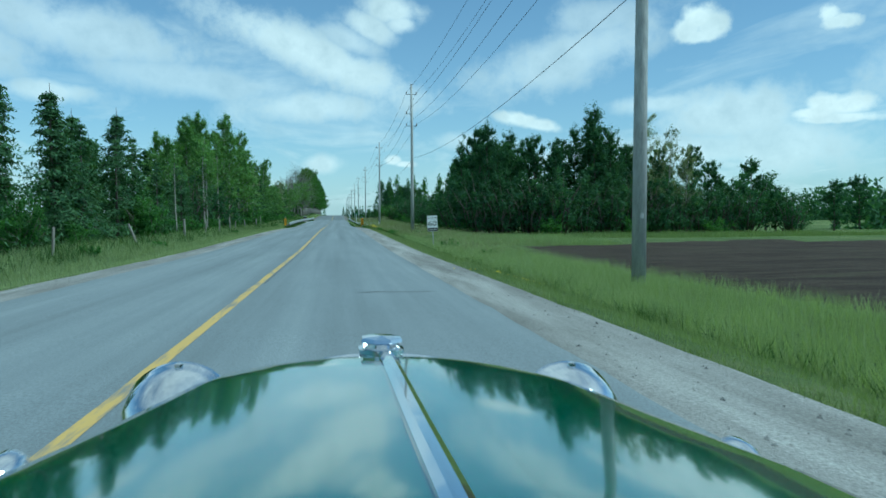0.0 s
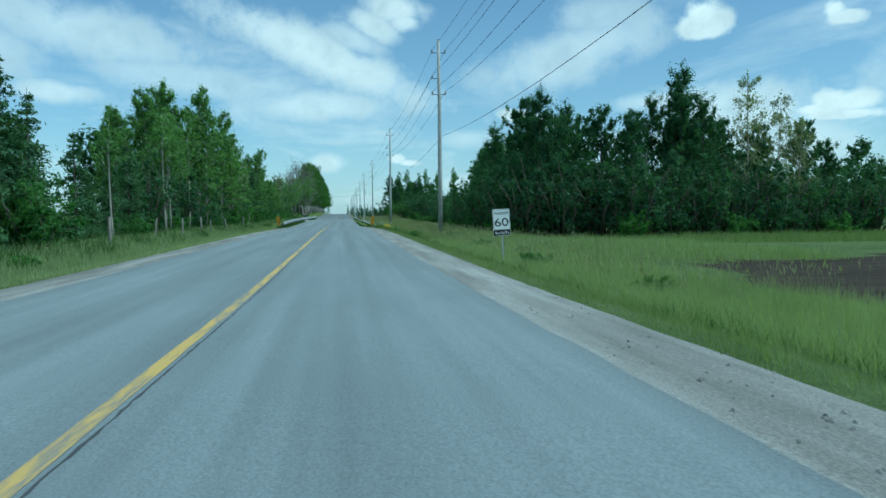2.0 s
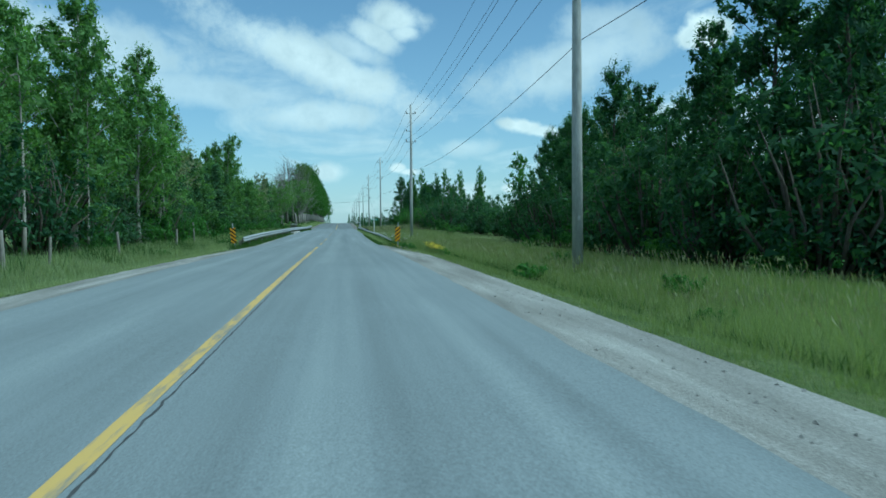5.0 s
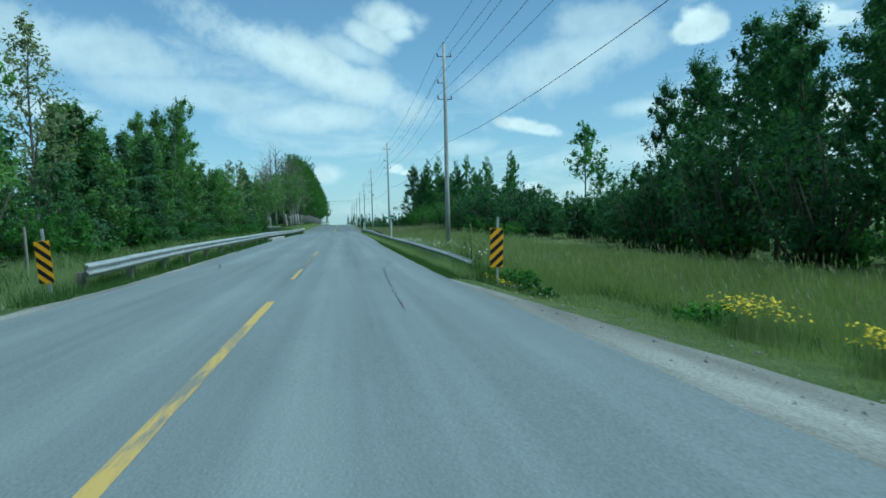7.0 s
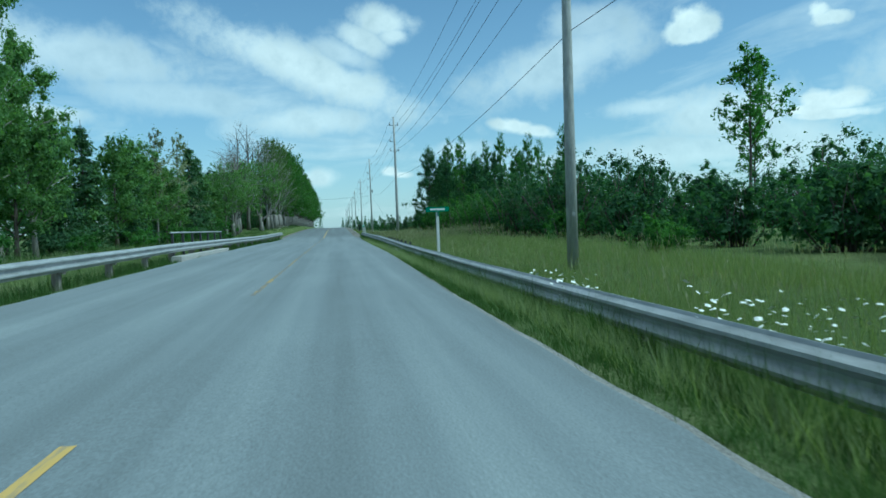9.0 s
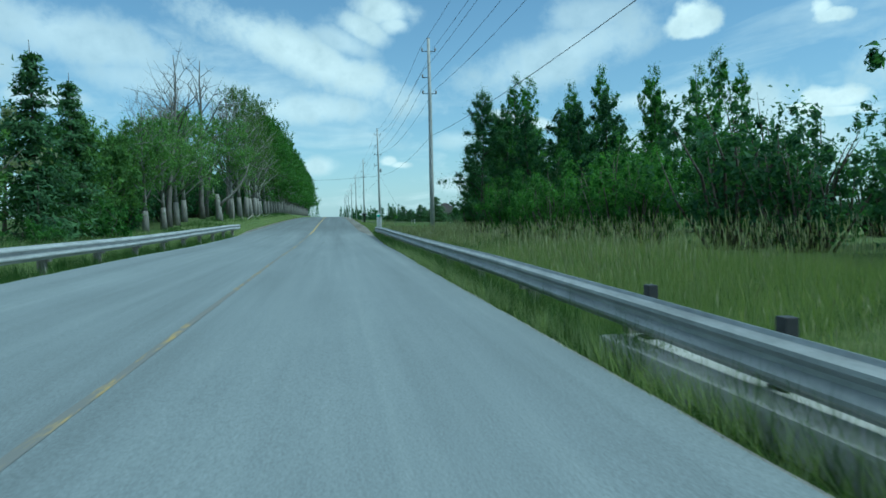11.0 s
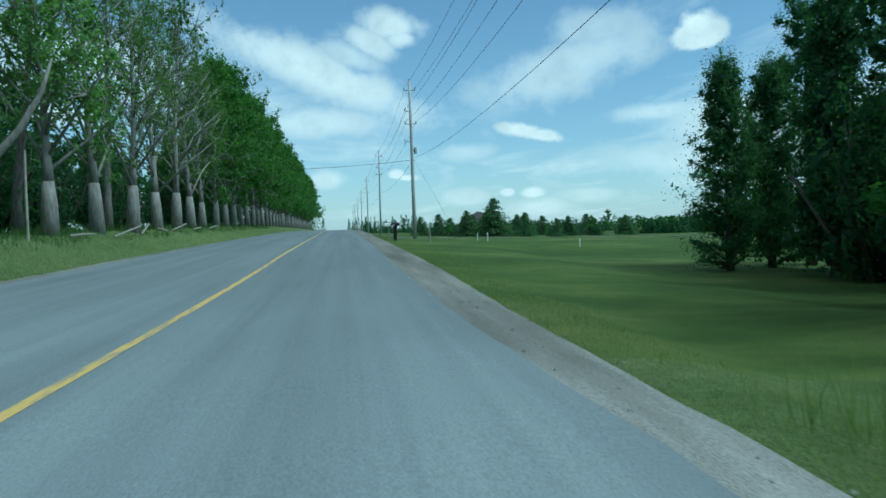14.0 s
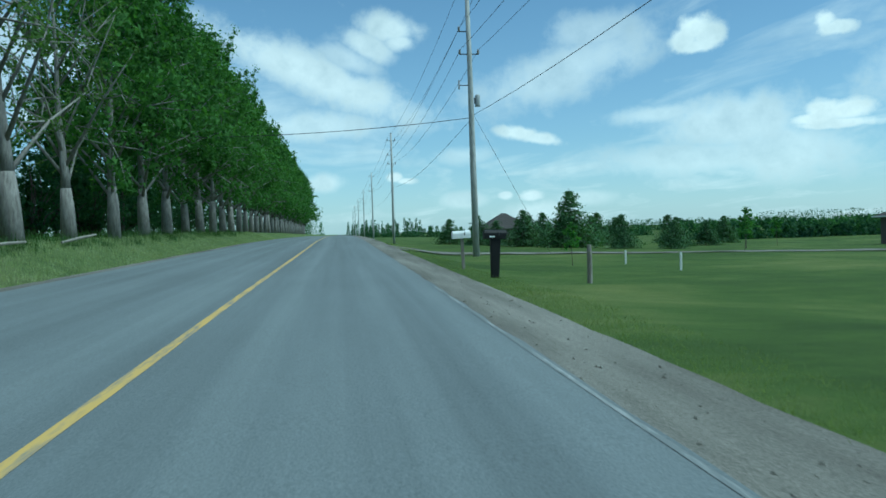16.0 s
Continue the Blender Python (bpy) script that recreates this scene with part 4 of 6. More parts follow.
# young spruces on the lawn, the far tree line
yard = spruce("spruce_tree", 81, 4.6, 3.4, 6500, 0.24, label="young dark spruce on the lawn", group="young spruces on the lawn")
planted(yard, [(21, 275, 1.1), (18.8, 282, 0.8), (24, 271, 0.62), (27, 268, 0.5), (16.5, 292, 0.75), (31, 276, 0.6), (36, 280, 0.55), (23, 290, 0.8), (14.6, 300, 0.7), (20, 284, 0.7), (22.5, 281, 0.75), (17.6, 288, 0.6), (26.5, 285, 0.7), (29, 290, 0.8), (33, 295, 0.7), (42, 300, 0.8), (47, 296, 0.75)], 22)
sap = tree("sapling", 82, 3.2, 0.8, 12, 0.4, 420, 0.16, 0.35, "leaf_mid", "bark", "thin young tree on the lawn", group="saplings on the lawn", trunk_r=0.03)
planted(sap, [(29, 262, 0.8), (34, 270, 1.1), (40, 275, 0.9), (10.5, 243, 0.55)], 23)


def far_wood(seed, places, label):
    """A distant tree line as one mass of leaf sprays."""
    rng = np.random.default_rng(seed)
    pos, out = [], []
    for x, y, w, h, n in places:
        n = int(n * 2.4)
        k = max(int(w / 1.6), 1)
        cx = np.linspace(x - w / 2, x + w / 2, k) + rng.normal(0, 1.2, k)
        ch = h * rng.uniform(0.5, 1.0, k)
        i = rng.integers(0, k, n)
        d = rng.normal(0, 1, (n, 3))
        d /= np.linalg.norm(d, axis=1, keepdims=True)
        f = rng.uniform(0, 1, n) ** 1.25
        p = np.stack([cx[i] + d[:, 0] * 1.9 * (1.15 - 0.95 * f), y + d[:, 1] * 4, ground_z(x, y) + ch[i] * f], 1)
        pos.append(p)
        out.append(d)
    me = leaves("far_wood", np.concatenate(pos), np.concatenate(out), 0.56, "leaf_dark", rng, 1.3)
    tagged(new("far_wood", me), label, "wood", kind="stuff")


far_wood(91, [(60, 560, 90, 6, 5000), (160, 600, 160, 7, 7000), (320, 560, 200, 9, 7000), (30, 640, 40, 11, 2500), (22, 760, 30, 13, 1600), (520, 640, 260, 12, 6000), (95, 335, 60, 3.8, 6500), (180, 345, 110, 4.0, 6000), (260, 300, 140, 8, 5000), (62, 420, 60, 3.2, 3500)], "distant dark wood along the horizon")
far_wood(92, [(-30, 480, 30, 14, 2500), (-28, 560, 30, 15, 2000), (-30, 700, 40, 16, 1800), (-60, 420, 60, 14, 3000), (120, 150, 90, 8, 9000), (150, 90, 110, 7, 9000), (110, 82, 80, 6.5, 7000)], "distant wood behind the fields")

# pale bare stems at the fence
stem = tree("birch_tree", 85, 9.0, 1.2, 9, 0.55, 500, 0.2, 0.5, "leaf_light", "bark_pale", "thin pale birch stem with few leaves", group=LEFT, trunk_r=0.075, up=0.8)
planted(stem, [(-10.8, 69.5, 1.0), (-11.0, 71.5, 1.05), (-11.3, 79.5, 1.1), (-10.9, 58, 0.8), (-11, 86, 0.9), (-10.6, 99, 0.8)], 24)

# ---- poles, wires, rails ----
POLE_X = 9.05
POLE_Y = [-38.0, 17.0, 71.6, 128.6, 194.7, 254.6, 313.5, 373.0, 432.0, 492.0, 552.0, 612.0]


def arm_mesh(side):
    """A standoff bracket with an insulator on its end, to one side of the pole."""
    bm = box(0.42, 0.05, 0.05, 0.01, (side * 0.31, 0, 0))
    return bm_mesh("bracket", bm, "steel_dark")


def insulator_mesh():
    prof = [(0.03, 0.0)]
    for k in range(4):
        prof += [(0.075, 0.02 + 0.055 * k), (0.035, 0.05 + 0.055 * k)]
    prof.append((0.02, 0.27))
    return bm_mesh("insulator", lathe(prof, 10), "porcelain", True)


def utility_pole():
    root = tagged(new("utility_pole"), "tall weathered grey wooden utility pole with side brackets", "utility pole", "utility poles along the road")
    part("shaft", tubes("shaft", [([(0, 0, -0.4), (0, 0, 5), (0.02, 0, 10), (0, 0, 14.9)], [0.185, 0.165, 0.135, 0.105])], "pole_wood", 14), root)
    cap = part("cap", bm_mesh("cap", lathe([(0.11, 0.0), (0.11, 0.03), (0.02, 0.06)], 12), "steel_dark"), root)
    cap.location = (0, 0, 14.9)
    left, right, ins = arm_mesh(-1), arm_mesh(1), insulator_mesh()
    for z, both in ((13.9, True), (11.95, False), (10.75, True)):
        for s in ((-1, 1) if both else (-1,)):
            b = part("bracket", left if s < 0 else right, root)
            b.location = (0, 0, z)
            i = part("insulator", ins, b)
            i.location = (s * 0.5, 0, 0.04)
    band = bm_mesh("tag_plate", box(0.09, 0.01, 0.14, 0.003), "galvanised")
    part("tag_plate", band, root).location = (0, -0.17, 1.7)
    return root


pole = utility_pole()
poles = []
for k, y in enumerate(POLE_Y):
    m = pose(POLE_X + (0.12 if k == 4 else 0.0), y, ground_z(POLE_X, y), (k * 37 % 5 - 2) * 0.12, (k * 53 % 5 - 2) * 0.18, 0)
    if k == 0:
        pole.matrix_basis = m
    else:
        copy_thing(pole, m)


def sagging(p, q, sag, n=14):
    return [tuple(Vector(p).lerp(Vector(q), i / n) - Vector((0, 0, sag * 4 * (i / n) * (1 - i / n)))) for i in range(n + 1)]


def wire(dx, z, sag, r, label):
    pts = []
    for a, b in zip(POLE_Y, POLE_Y[1:]):
        seg = sagging((POLE_X + dx, a, ground_z(POLE_X, a) + z), (POLE_X + dx, b, ground_z(POLE_X, b) + z), sag)
        pts += seg if not pts else seg[1:]
    tagged(new("power_line", tubes("power_line", [(pts, [r] * len(pts))], "wire", 5)), label, "wire", "wires between the poles")


for dx, z, sag, r, lab in ((-0.5, 14.2, 0.9, 0.011, "thin dark overhead power line"), (0.5, 14.2, 0.9, 0.011, "thin dark overhead power line"), (-0.5, 12.25, 0.9, 0.011, "thin dark overhead power line"),
                           (-0.5, 11.05, 1.0, 0.011, "thin dark overhead power line"), (0.5, 11.05, 1.0, 0.011, "thin dark overhead power line"), (0.16, 7.6, 0.8, 0.012, "thicker dark telephone cable below the power lines")):
    wire(dx, z, sag, r, lab)


RAIL = [(90, 0.20), (95, 0.24), (110, 0.32), (120, 0.32), (135, 0.38), (152, 0.54), (164, 0.57), (172, 0.60), (178, 0.63), (184, 0.66), (190, 0.64)]
RAIL_W = [(90, 0.50), (97, 0.53), (105, 0.62), (121, 0.71), (135, 0.80), (165, 0.79), (173, 0.84), (181, 0.90), (192, 1.0)]


def w_beam(name, x, y0, y1, label, face):
    """A guard rail: wooden posts, blocks and a W-shaped steel beam; face: the side of the road."""
    root = tagged(new(name), label, "guard rail")
    prof = [(0.0, 0.34), (0.015, 0.31), (0.08, 0.275), (0.085, 0.245), (0.02, 0.19), (0.02, 0.155), (0.085, 0.10), (0.08, 0.07), (0.015, 0.03), (0.0, 0.0)]
    prof = prof + [(u - 0.006, v) for u, v in prof[::-1]]
    lengths, y = [], y0
    while y < y1 - 0.5:
        lengths.append((y, min(y + 3.81, y1)))
        y += 3.81
    for a, b in lengths:
        bm = bmesh.new()
        rings = []
        for yy in (a - 0.02, (a + b) / 2, b + 0.02):
            end = 1 - smooth01((yy - y0) / 5.0) * smooth01((y1 - yy) / 5.0)
            top = along(RAIL if face > 0 else RAIL_W, yy) - 0.34 - 0.05 * end + 0.012 * noise.noise(Vector((yy * 0.3, x, 0)))
            dx = 0.02 * noise.noise(Vector((yy * 0.25, x, 7)))
            rings.append([bm.verts.new((x - face * (u + 0.002 * (lengths.index((a, b)) % 2)) + dx, yy, top + v)) for u, v in prof])
        for p, q in zip(rings, rings[1:]):
            for i in range(len(prof)):
                j = (i + 1) % len(prof)
                bm.faces.new((p[i], p[j], q[j], q[i]))
        bm.faces.new(rings[0][::-1])
        bm.faces.new(rings[-1])
        part("beam", bm_mesh("beam", bm, "galvanised"), root)
        gz = ground_z(x + face * 0.16, a + 0.3)
        rail_top = along(RAIL if face > 0 else RAIL_W, a)
        h = rail_top - 0.26 - gz
        p = part("post", bm_mesh("post", box(0.17, 0.17, h + 0.3, 0.012, (0, 0, -0.3)), "post_wood"), root)
        p.location = (x + face * 0.2, a + 0.3, gz)
        bl = part("block", bm_mesh("block", box(0.11, 0.14, 0.26, 0.008), "post_wood"), root)
        bl.location = (x + face * 0.06, a + 0.3, rail_top - 0.40)
    return root


w_beam("guard_rail", 4.42, 93.8, 187.5, "dull galvanised steel guard rail on wooden posts", 1)
w_beam("guard_rail", -4.62, 93.3, 191.0, "pale galvanised steel guard rail on wooden posts across the road", -1)

# ---- signs and posts ----


def on_ground(x, y, rz=0.0, rx=0.0, ry=0.0, dz=0.0):
    return pose(x, y, ground_z(x, y) + dz, rx, ry, rz)


def lettering(text, width, height, mat):
    """Words as a thin mesh in the xz plane, facing -y, centred on the origin, of that width and height."""
    cu = bpy.data.curves.new("lettering", "FONT")
    cu.body, cu.size, cu.extrude = text, 1.0, 0.004
    ob = new("lettering", cu)
    dg = bpy.context.evaluated_depsgraph_get()
    me = bpy.data.meshes.new_from_object(ob.evaluated_get(dg))
    bpy.data.objects.remove(ob)
    bpy.data.curves.remove(cu)
    co = np.zeros(len(me.vertices) * 3)
    me.vertices.foreach_get("co", co)
    co = co.reshape(-1, 3)
    lo, hi = co.min(0), co.max(0)
    c = (co - (lo + hi) / 2) / (hi - lo)
    me.vertices.foreach_set("co", np.stack([c[:, 0] * width, -c[:, 2] * 0.003, c[:, 1] * height], 1).ravel())
    me.materials.clear()
    me.materials.append(MATS[mat])
    me.update()
    return me


def plate(w, h, thick=0.004, r=0.03, rings=5):
    """A sign plate with rounded corners, base at z = 0, facing -y."""
    bm = bmesh.new()
    pts = []
    for cx, cz, a0 in ((w / 2 - r, r, -90), (w / 2 - r, h - r, 0), (-w / 2 + r, h - r, 90), (-w / 2 + r, r, 180)):
        for k in range(rings):
            a = radians(a0 + 90 * k / (rings - 1))
            pts.append((cx + r * math.cos(a), cz + r * math.sin(a)))
    f = [bm.verts.new((x, -thick / 2, z)) for x, z in pts]
    b = [bm.verts.new((x, thick / 2, z)) for x, z in pts]
    bm.faces.new(f)
    bm.faces.new(b[::-1])
    for i in range(len(pts)):
        j = (i + 1) % len(pts)
        bm.faces.new((f[i], b[i], b[j], f[j]))
    return bm


def speed_sign():
    root = tagged(new("speed_sign", None), "white speed limit sign on a steel post in tall grass", "road sign")
    post = part("post", bm_mesh("post", box(0.06, 0.04, 1.75, 0.006, (0, 0.03, -0.35)), "galvanised"), root)
    panel = part("panel", bm_mesh("panel", plate(0.62, 0.95), "sign_white"), root, "white panel with a thin black border")
    panel.location = (0, 0, 0.62)

    def add(name, bm, mat, y, z):
        o = part(name, bm_mesh(name, bm, mat), panel)
        o.location = (0, y, z)
    for s in (-1, 1):
        o = part("border", bm_mesh("border", box(0.010, 0.003, 0.89), "sign_black"), panel)
        o.location = (s * 0.292, -0.0045, 0.03)
    for z in (0.02, 0.92):
        o = part("border", bm_mesh("border", box(0.574, 0.003, 0.010), "sign_black"), panel)
        o.location = (0, -0.0045, z)
    add("band", plate(0.60, 0.205, 0.003, 0.02), "sign_black", -0.0045, 0.012)
    for text, w, h, z, mat, y in (("MAXIMUM", 0.47, 0.095, 0.80, "sign_black", -0.005), ("60", 0.49, 0.29, 0.48, "sign_black", -0.005), ("km/h", 0.47, 0.13, 0.115, "sign_white", -0.0095)):
        o = part("lettering", lettering(text, w, h, mat), panel)
        o.location = (0, y, z)
    root.matrix_basis = on_ground(7.17, 41.82, -4, 0, -3, 0.0)
    # the panel hangs at its true height whatever the ditch does below
    panel.location.z = 0.355 - ground_z(7.17, 41.82)
    post.scale = (1, 1, (panel.location.z + 0.95 + 0.3) / 1.75)


speed_sign()


def hazard_marker(x, y, lean, top, label, tilt=0.0):
    """A yellow board with black diagonal stripes on a post."""
    root = tagged(new("hazard_marker"), label, "road sign", "striped markers before the guard rails")
    z0 = top - 0.9 - ground_z(x, y)
    part("post", bm_mesh("post", box(0.055, 0.04, z0 + 0.9 + 0.25 + 0.3, 0.006, (0.03, 0.03, -0.3)), "galvanised"), root)
    board = part("board", bm_mesh("board", plate(0.31, 0.9, 0.004, 0.015), "sign_yellow"), root, "yellow board")
    board.location = (0, 0, z0)
    for k in range(-1, 5):
        bm = bmesh.new()
        c = 0.02 + 0.235 * k
        vs = [bm.verts.new(p) for p in ((-0.16, 0, c), (0.16, 0, c + lean * 0.30), (0.16, 0, c + lean * 0.30 + 0.115), (-0.16, 0, c + 0.115))]
        bm.faces.new(vs)
        for co, no in (((0, 0, 0.008), (0, 0, -1)), ((0, 0, 0.892), (0, 0, 1)), ((-0.152, 0, 0), (-1, 0, 0)), ((0.152, 0, 0), (1, 0, 0))):
            bmesh.ops.bisect_plane(bm, geom=bm.verts[:] + bm.edges[:] + bm.faces[:], plane_co=co, plane_no=no, clear_outer=True)
        if bm.faces:
            s = part("stripe", bm_mesh("stripe", bm, "sign_black"), board)
            s.location = (0, -0.005, 0)
        else:
            bm.free()
    root.matrix_basis = on_ground(x, y, 0, 0, tilt)


hazard_marker(4.64, 92.1, 1, 0.99, "yellow and black striped marker board in the grass", 2)
hazard_marker(-4.95, 92.1, -1, 1.02, "yellow and black striped marker board, leaning", -5)


def street_sign():
    root = tagged(new("street_sign"), "green street name sign on a pale square post", "road sign")
    g = ground_z(4.95, 130.3)
    part("post", bm_mesh("post", box(0.09, 0.09, 1.62 - g + 0.3, 0.01, (0, 0, -0.3)), "white_paint"), root)
    for rz, z in ((0, 1.56), (90, 1.40)):
        b = part("blade", bm_mesh("blade", plate(0.78, 0.15, 0.006, 0.02), "sign_green"), root, "green name blade", pose(0, -0.06 if rz == 0 else 0, z - g, 0, 0, rz))
        t = part("bar", bm_mesh("bar", box(0.5, 0.003, 0.06), "sign_white"), b, "white bar of writing")
        t.location = (0, -0.006, 0.045)
    root.matrix_basis = pose(4.95, 130.3, g)


street_sign()


def diamond_marker():
    root = tagged(new("diamond_marker"), "small white and teal diamond marker on a thin post", "road sign")
    g = ground_z(4.72, 189.0)
    part("post", bm_mesh("post", box(0.035, 0.03, 1.5 - g + 0.3, 0.004, (0, 0.02, -0.3)), "galvanised"), root)
    bm = bmesh.new()
    for y in (-0.004, 0.004):
        vs = [bm.verts.new(p) for p in ((0, y, -0.19), (0.16, y, 0), (0, y, 0.19), (-0.16, y, 0))]
        bm.faces.new(vs)
    bmesh.ops.bridge_loops(bm, edges=[e for e in bm.edges])
    d = part("panel", bm_mesh("panel", bm, "sign_white"), root, "white diamond panel")
    d.location = (0, 0, 1.37 - g)
    bm = bmesh.new()
    bm.faces.new([bm.verts.new(p) for p in ((-0.15, 0, -0.01), (0, 0, -0.178), (0.15, 0, -0.01))])
    t = part("lower_half", bm_mesh("lower_half", bm, "sign_teal"), d, "teal lower half")
    t.location = (0, -0.006, 0)
    bm = lathe([(0.018, 0), (0.018, 0.004)], 10)
    bmesh.ops.rotate(bm, matrix=Matrix.Rotation(radians(90), 3, "X"), verts=bm.verts)
    t = part("dot", bm_mesh("dot", bm, "sign_black"), d)
    t.location = (0, -0.003, 0.11)
    root.matrix_basis = pose(4.72, 189.0, g)


diamond_marker()


def pedestal():
    root = tagged(new("utility_pedestal"), "pale grey pair of upright boards by the rail's end", "pedestal")
    g = ground_z(4.78, 189.7)
    for dx, h in ((-0.085, 1.22), (0.09, 1.19)):
        part("board", bm_mesh("board", box(0.15, 0.13, h - g + 0.3, 0.012, (dx, 0, -0.3)), "board_pale"), root)
    root.matrix_basis = pose(4.78, 189.7, g, 0, 1.5, 0)


pedestal()


def fence_post(x, y, h, lean, r, seed):
    root = tagged(new("fence_post", tubes("fence_post", [([(0, 0, -0.3), (0.01, 0, h * 0.5), (0, 0.01, h)], [r, r * 0.95, r * 0.85])], "post_wood", 9, False)),
                  "weathered leaning fence post in the grass" if abs(lean) > 6 else "weathered grey fence post in the grass", "fence post", "fence posts before the wood")
    root.matrix_basis = on_ground(x, y, 0, 0, lean)


for i, (x, y, h, lean) in enumerate([(-9.1, 28.5, 1.1, 3), (-9.15, 40.0, 1.15, -20), (-8.9, 50.9, 1.3, -1), (-8.9, 58.5, 1.2, 8), (-9.0, 66, 1.1, 2), (-9.0, 72.5, 1.2, -2), (-9.0, 76, 1.0, 3), (-9.0, 84, 1.1, -4), (-9.1, 96, 1.1, 2), (-9.0, 101, 1.5, -2)]):
    fence_post(x, y, h, lean, 0.055 + 0.012 * (i % 3), i)


# ---- bridge ----


def parapet(x, face, y0, y1, rail, pipe, label):
    """A bridge edge behind the guard rail's beam: concrete kerb, dark steel posts, and a pipe along the top."""
    root = tagged(new("bridge_parapet"), label, "bridge rail", "bridge rails")
    n, mid, L = 7, (y0 + y1) / 2, y1 - y0
    deck = road_z(mid) + bank_rise(x, mid)
    part("kerb", bm_mesh("kerb", box(0.42, L, 0.55, 0.03, (x - face * 0.06, mid, deck - 0.42)), "concrete"), root)
    for k in range(n):
        yy = y0 + 0.3 + (L - 0.6) * k / (n - 1)
        top = along(rail, yy) + (0.40 if pipe else 0.08)
        post = part("post", bm_mesh("post", box(0.09, 0.11, top - deck - 0.1, 0.01, (x + face * 0.11, yy, deck + 0.1)), "steel_dark"), root, "dark steel post")
        part("flange", bm_mesh("flange", box(0.16, 0.18, 0.02, 0.004, (x + face * 0.11, yy, deck + 0.13)), "steel_dark"), post)
    if pipe:
        run = [(x + face * 0.11, yy, along(rail, yy) + 0.42) for yy in np.linspace(y0, y1, 5)]
        part("pipe", tubes("pipe", [(run, [0.032] * 5)], "galvanised", 10), root, "pale steel pipe along the top")


parapet(-4.62, -1, 135.2, 147.4, RAIL_W, True, "bridge rail with dark posts, pale top pipe and concrete kerb")
parapet(4.42, 1, 135.2, 147.4, RAIL, False, "low bridge edge with dark posts on a pale concrete kerb")


# ---- mailboxes and the yard ----


def mailbox(x, y, mat, top, label, column, bar):
    root = tagged(new("mailbox"), label, "mailbox", "mailboxes at the driveway")
    g = ground_z(x, y)
    h = top - g
    if column:
        bm = box(0.20, 0.16, h - 0.22, 0.03, (0, 0, 0))
        for v in bm.verts:
            if v.co.z > (h - 0.3):
                v.co.x *= 1.35
        part("column", bm_mesh("column", bm, mat), root)
    else:
        part("post", bm_mesh("post", box(0.09, 0.09, h - 0.2 + 0.3, 0.01, (0, 0, -0.3)), "post_wood"), root)
    bm = bmesh.new()
    prof = [(-0.11, 0), (-0.11, 0.13)] + [(-0.11 * math.cos(a), 0.13 + 0.10 * math.sin(a)) for a in np.linspace(0.25, math.pi - 0.25, 7)] + [(0.11, 0.13), (0.11, 0)]
    rings = [[bm.verts.new((xx, py, pz)) for py, pz in prof] for xx in (-0.29, 0.27)]
    for i in range(len(prof)):
        j = (i + 1) % len(prof)
        bm.faces.new((rings[0][i], rings[0][j], rings[1][j], rings[1][i]))
    bm.faces.new(rings[0])
    bm.faces.new(rings[1][::-1])
    b = part("box", bm_mesh("box", bm, mat), root)
    b.location = (0, 0, h - 0.23)
    d = part("door", bm_mesh("door", box(0.012, 0.215, 0.2, 0.005), mat), b)
    d.location = (-0.298, 0, 0.005)
    f = part("flag", bm_mesh("flag", box(0.03, 0.006, 0.10, 0.002), "steel_dark"), b)
    f.location = (0.08, -0.118, 0.09)
    if bar:
        t = part("bar", bm_mesh("bar", box(0.14, 0.004, 0.035), "sign_white"), b, "pale bar of writing")
        t.location = (-0.1, -0.114, 0.04)
    root.matrix_basis = pose(x, y, g, 0, 2 if column else -2, 0)


mailbox(5.72, 234.9, "black_plastic", 1.72, "black plastic mailbox on a broad black column", True, True)
mailbox(5.6, 238.8, "white_paint", 1.72, "white mailbox on a thin wooden post", False, False)
ob = tagged(new("garden_post", tubes("garden_post", [([(0, 0, -0.3), (0.005, 0, 0.5), (0, 0, 0.95)], [0.065, 0.062, 0.055])], "post_wood", 10, False)), "short grey wooden post on the lawn", "post")
ob.matrix_basis = on_ground(7.9, 234)
for x, y, h in ((13.0, 244, 0.55), (12.8, 239, 0.6), (16, 228, 0.5)):
    ob = tagged(new("garden_stake", bm_mesh("garden_stake", box(0.06, 0.06, h + 0.2, 0.01, (0, 0, -0.2)), "white_paint")), "small pale stake on the lawn", "stake", "stakes on the lawn")
    ob.matrix_basis = on_ground(x, y)

# driveway
dv, df = [], []
for i in range(41):
    x = 3.6 + 52 * i / 40
    flare = 3.0 * (1 - smooth01((x - 4) / 6))
    for yy in (257.2 - flare, 259.0, 260.6 + flare):
        dv.append((x, yy, ground_z(x, yy) + 0.045))
for i in range(40):
    for k in (0, 1):
        a = i * 3 + k
        df.append((a, a + 3, a + 4, a + 1))
tagged(new("driveway", mesh_from("driveway", dv, df, ["gravel"], smooth=True)), "pale gravel driveway across the lawn", "driveway", kind="structure")


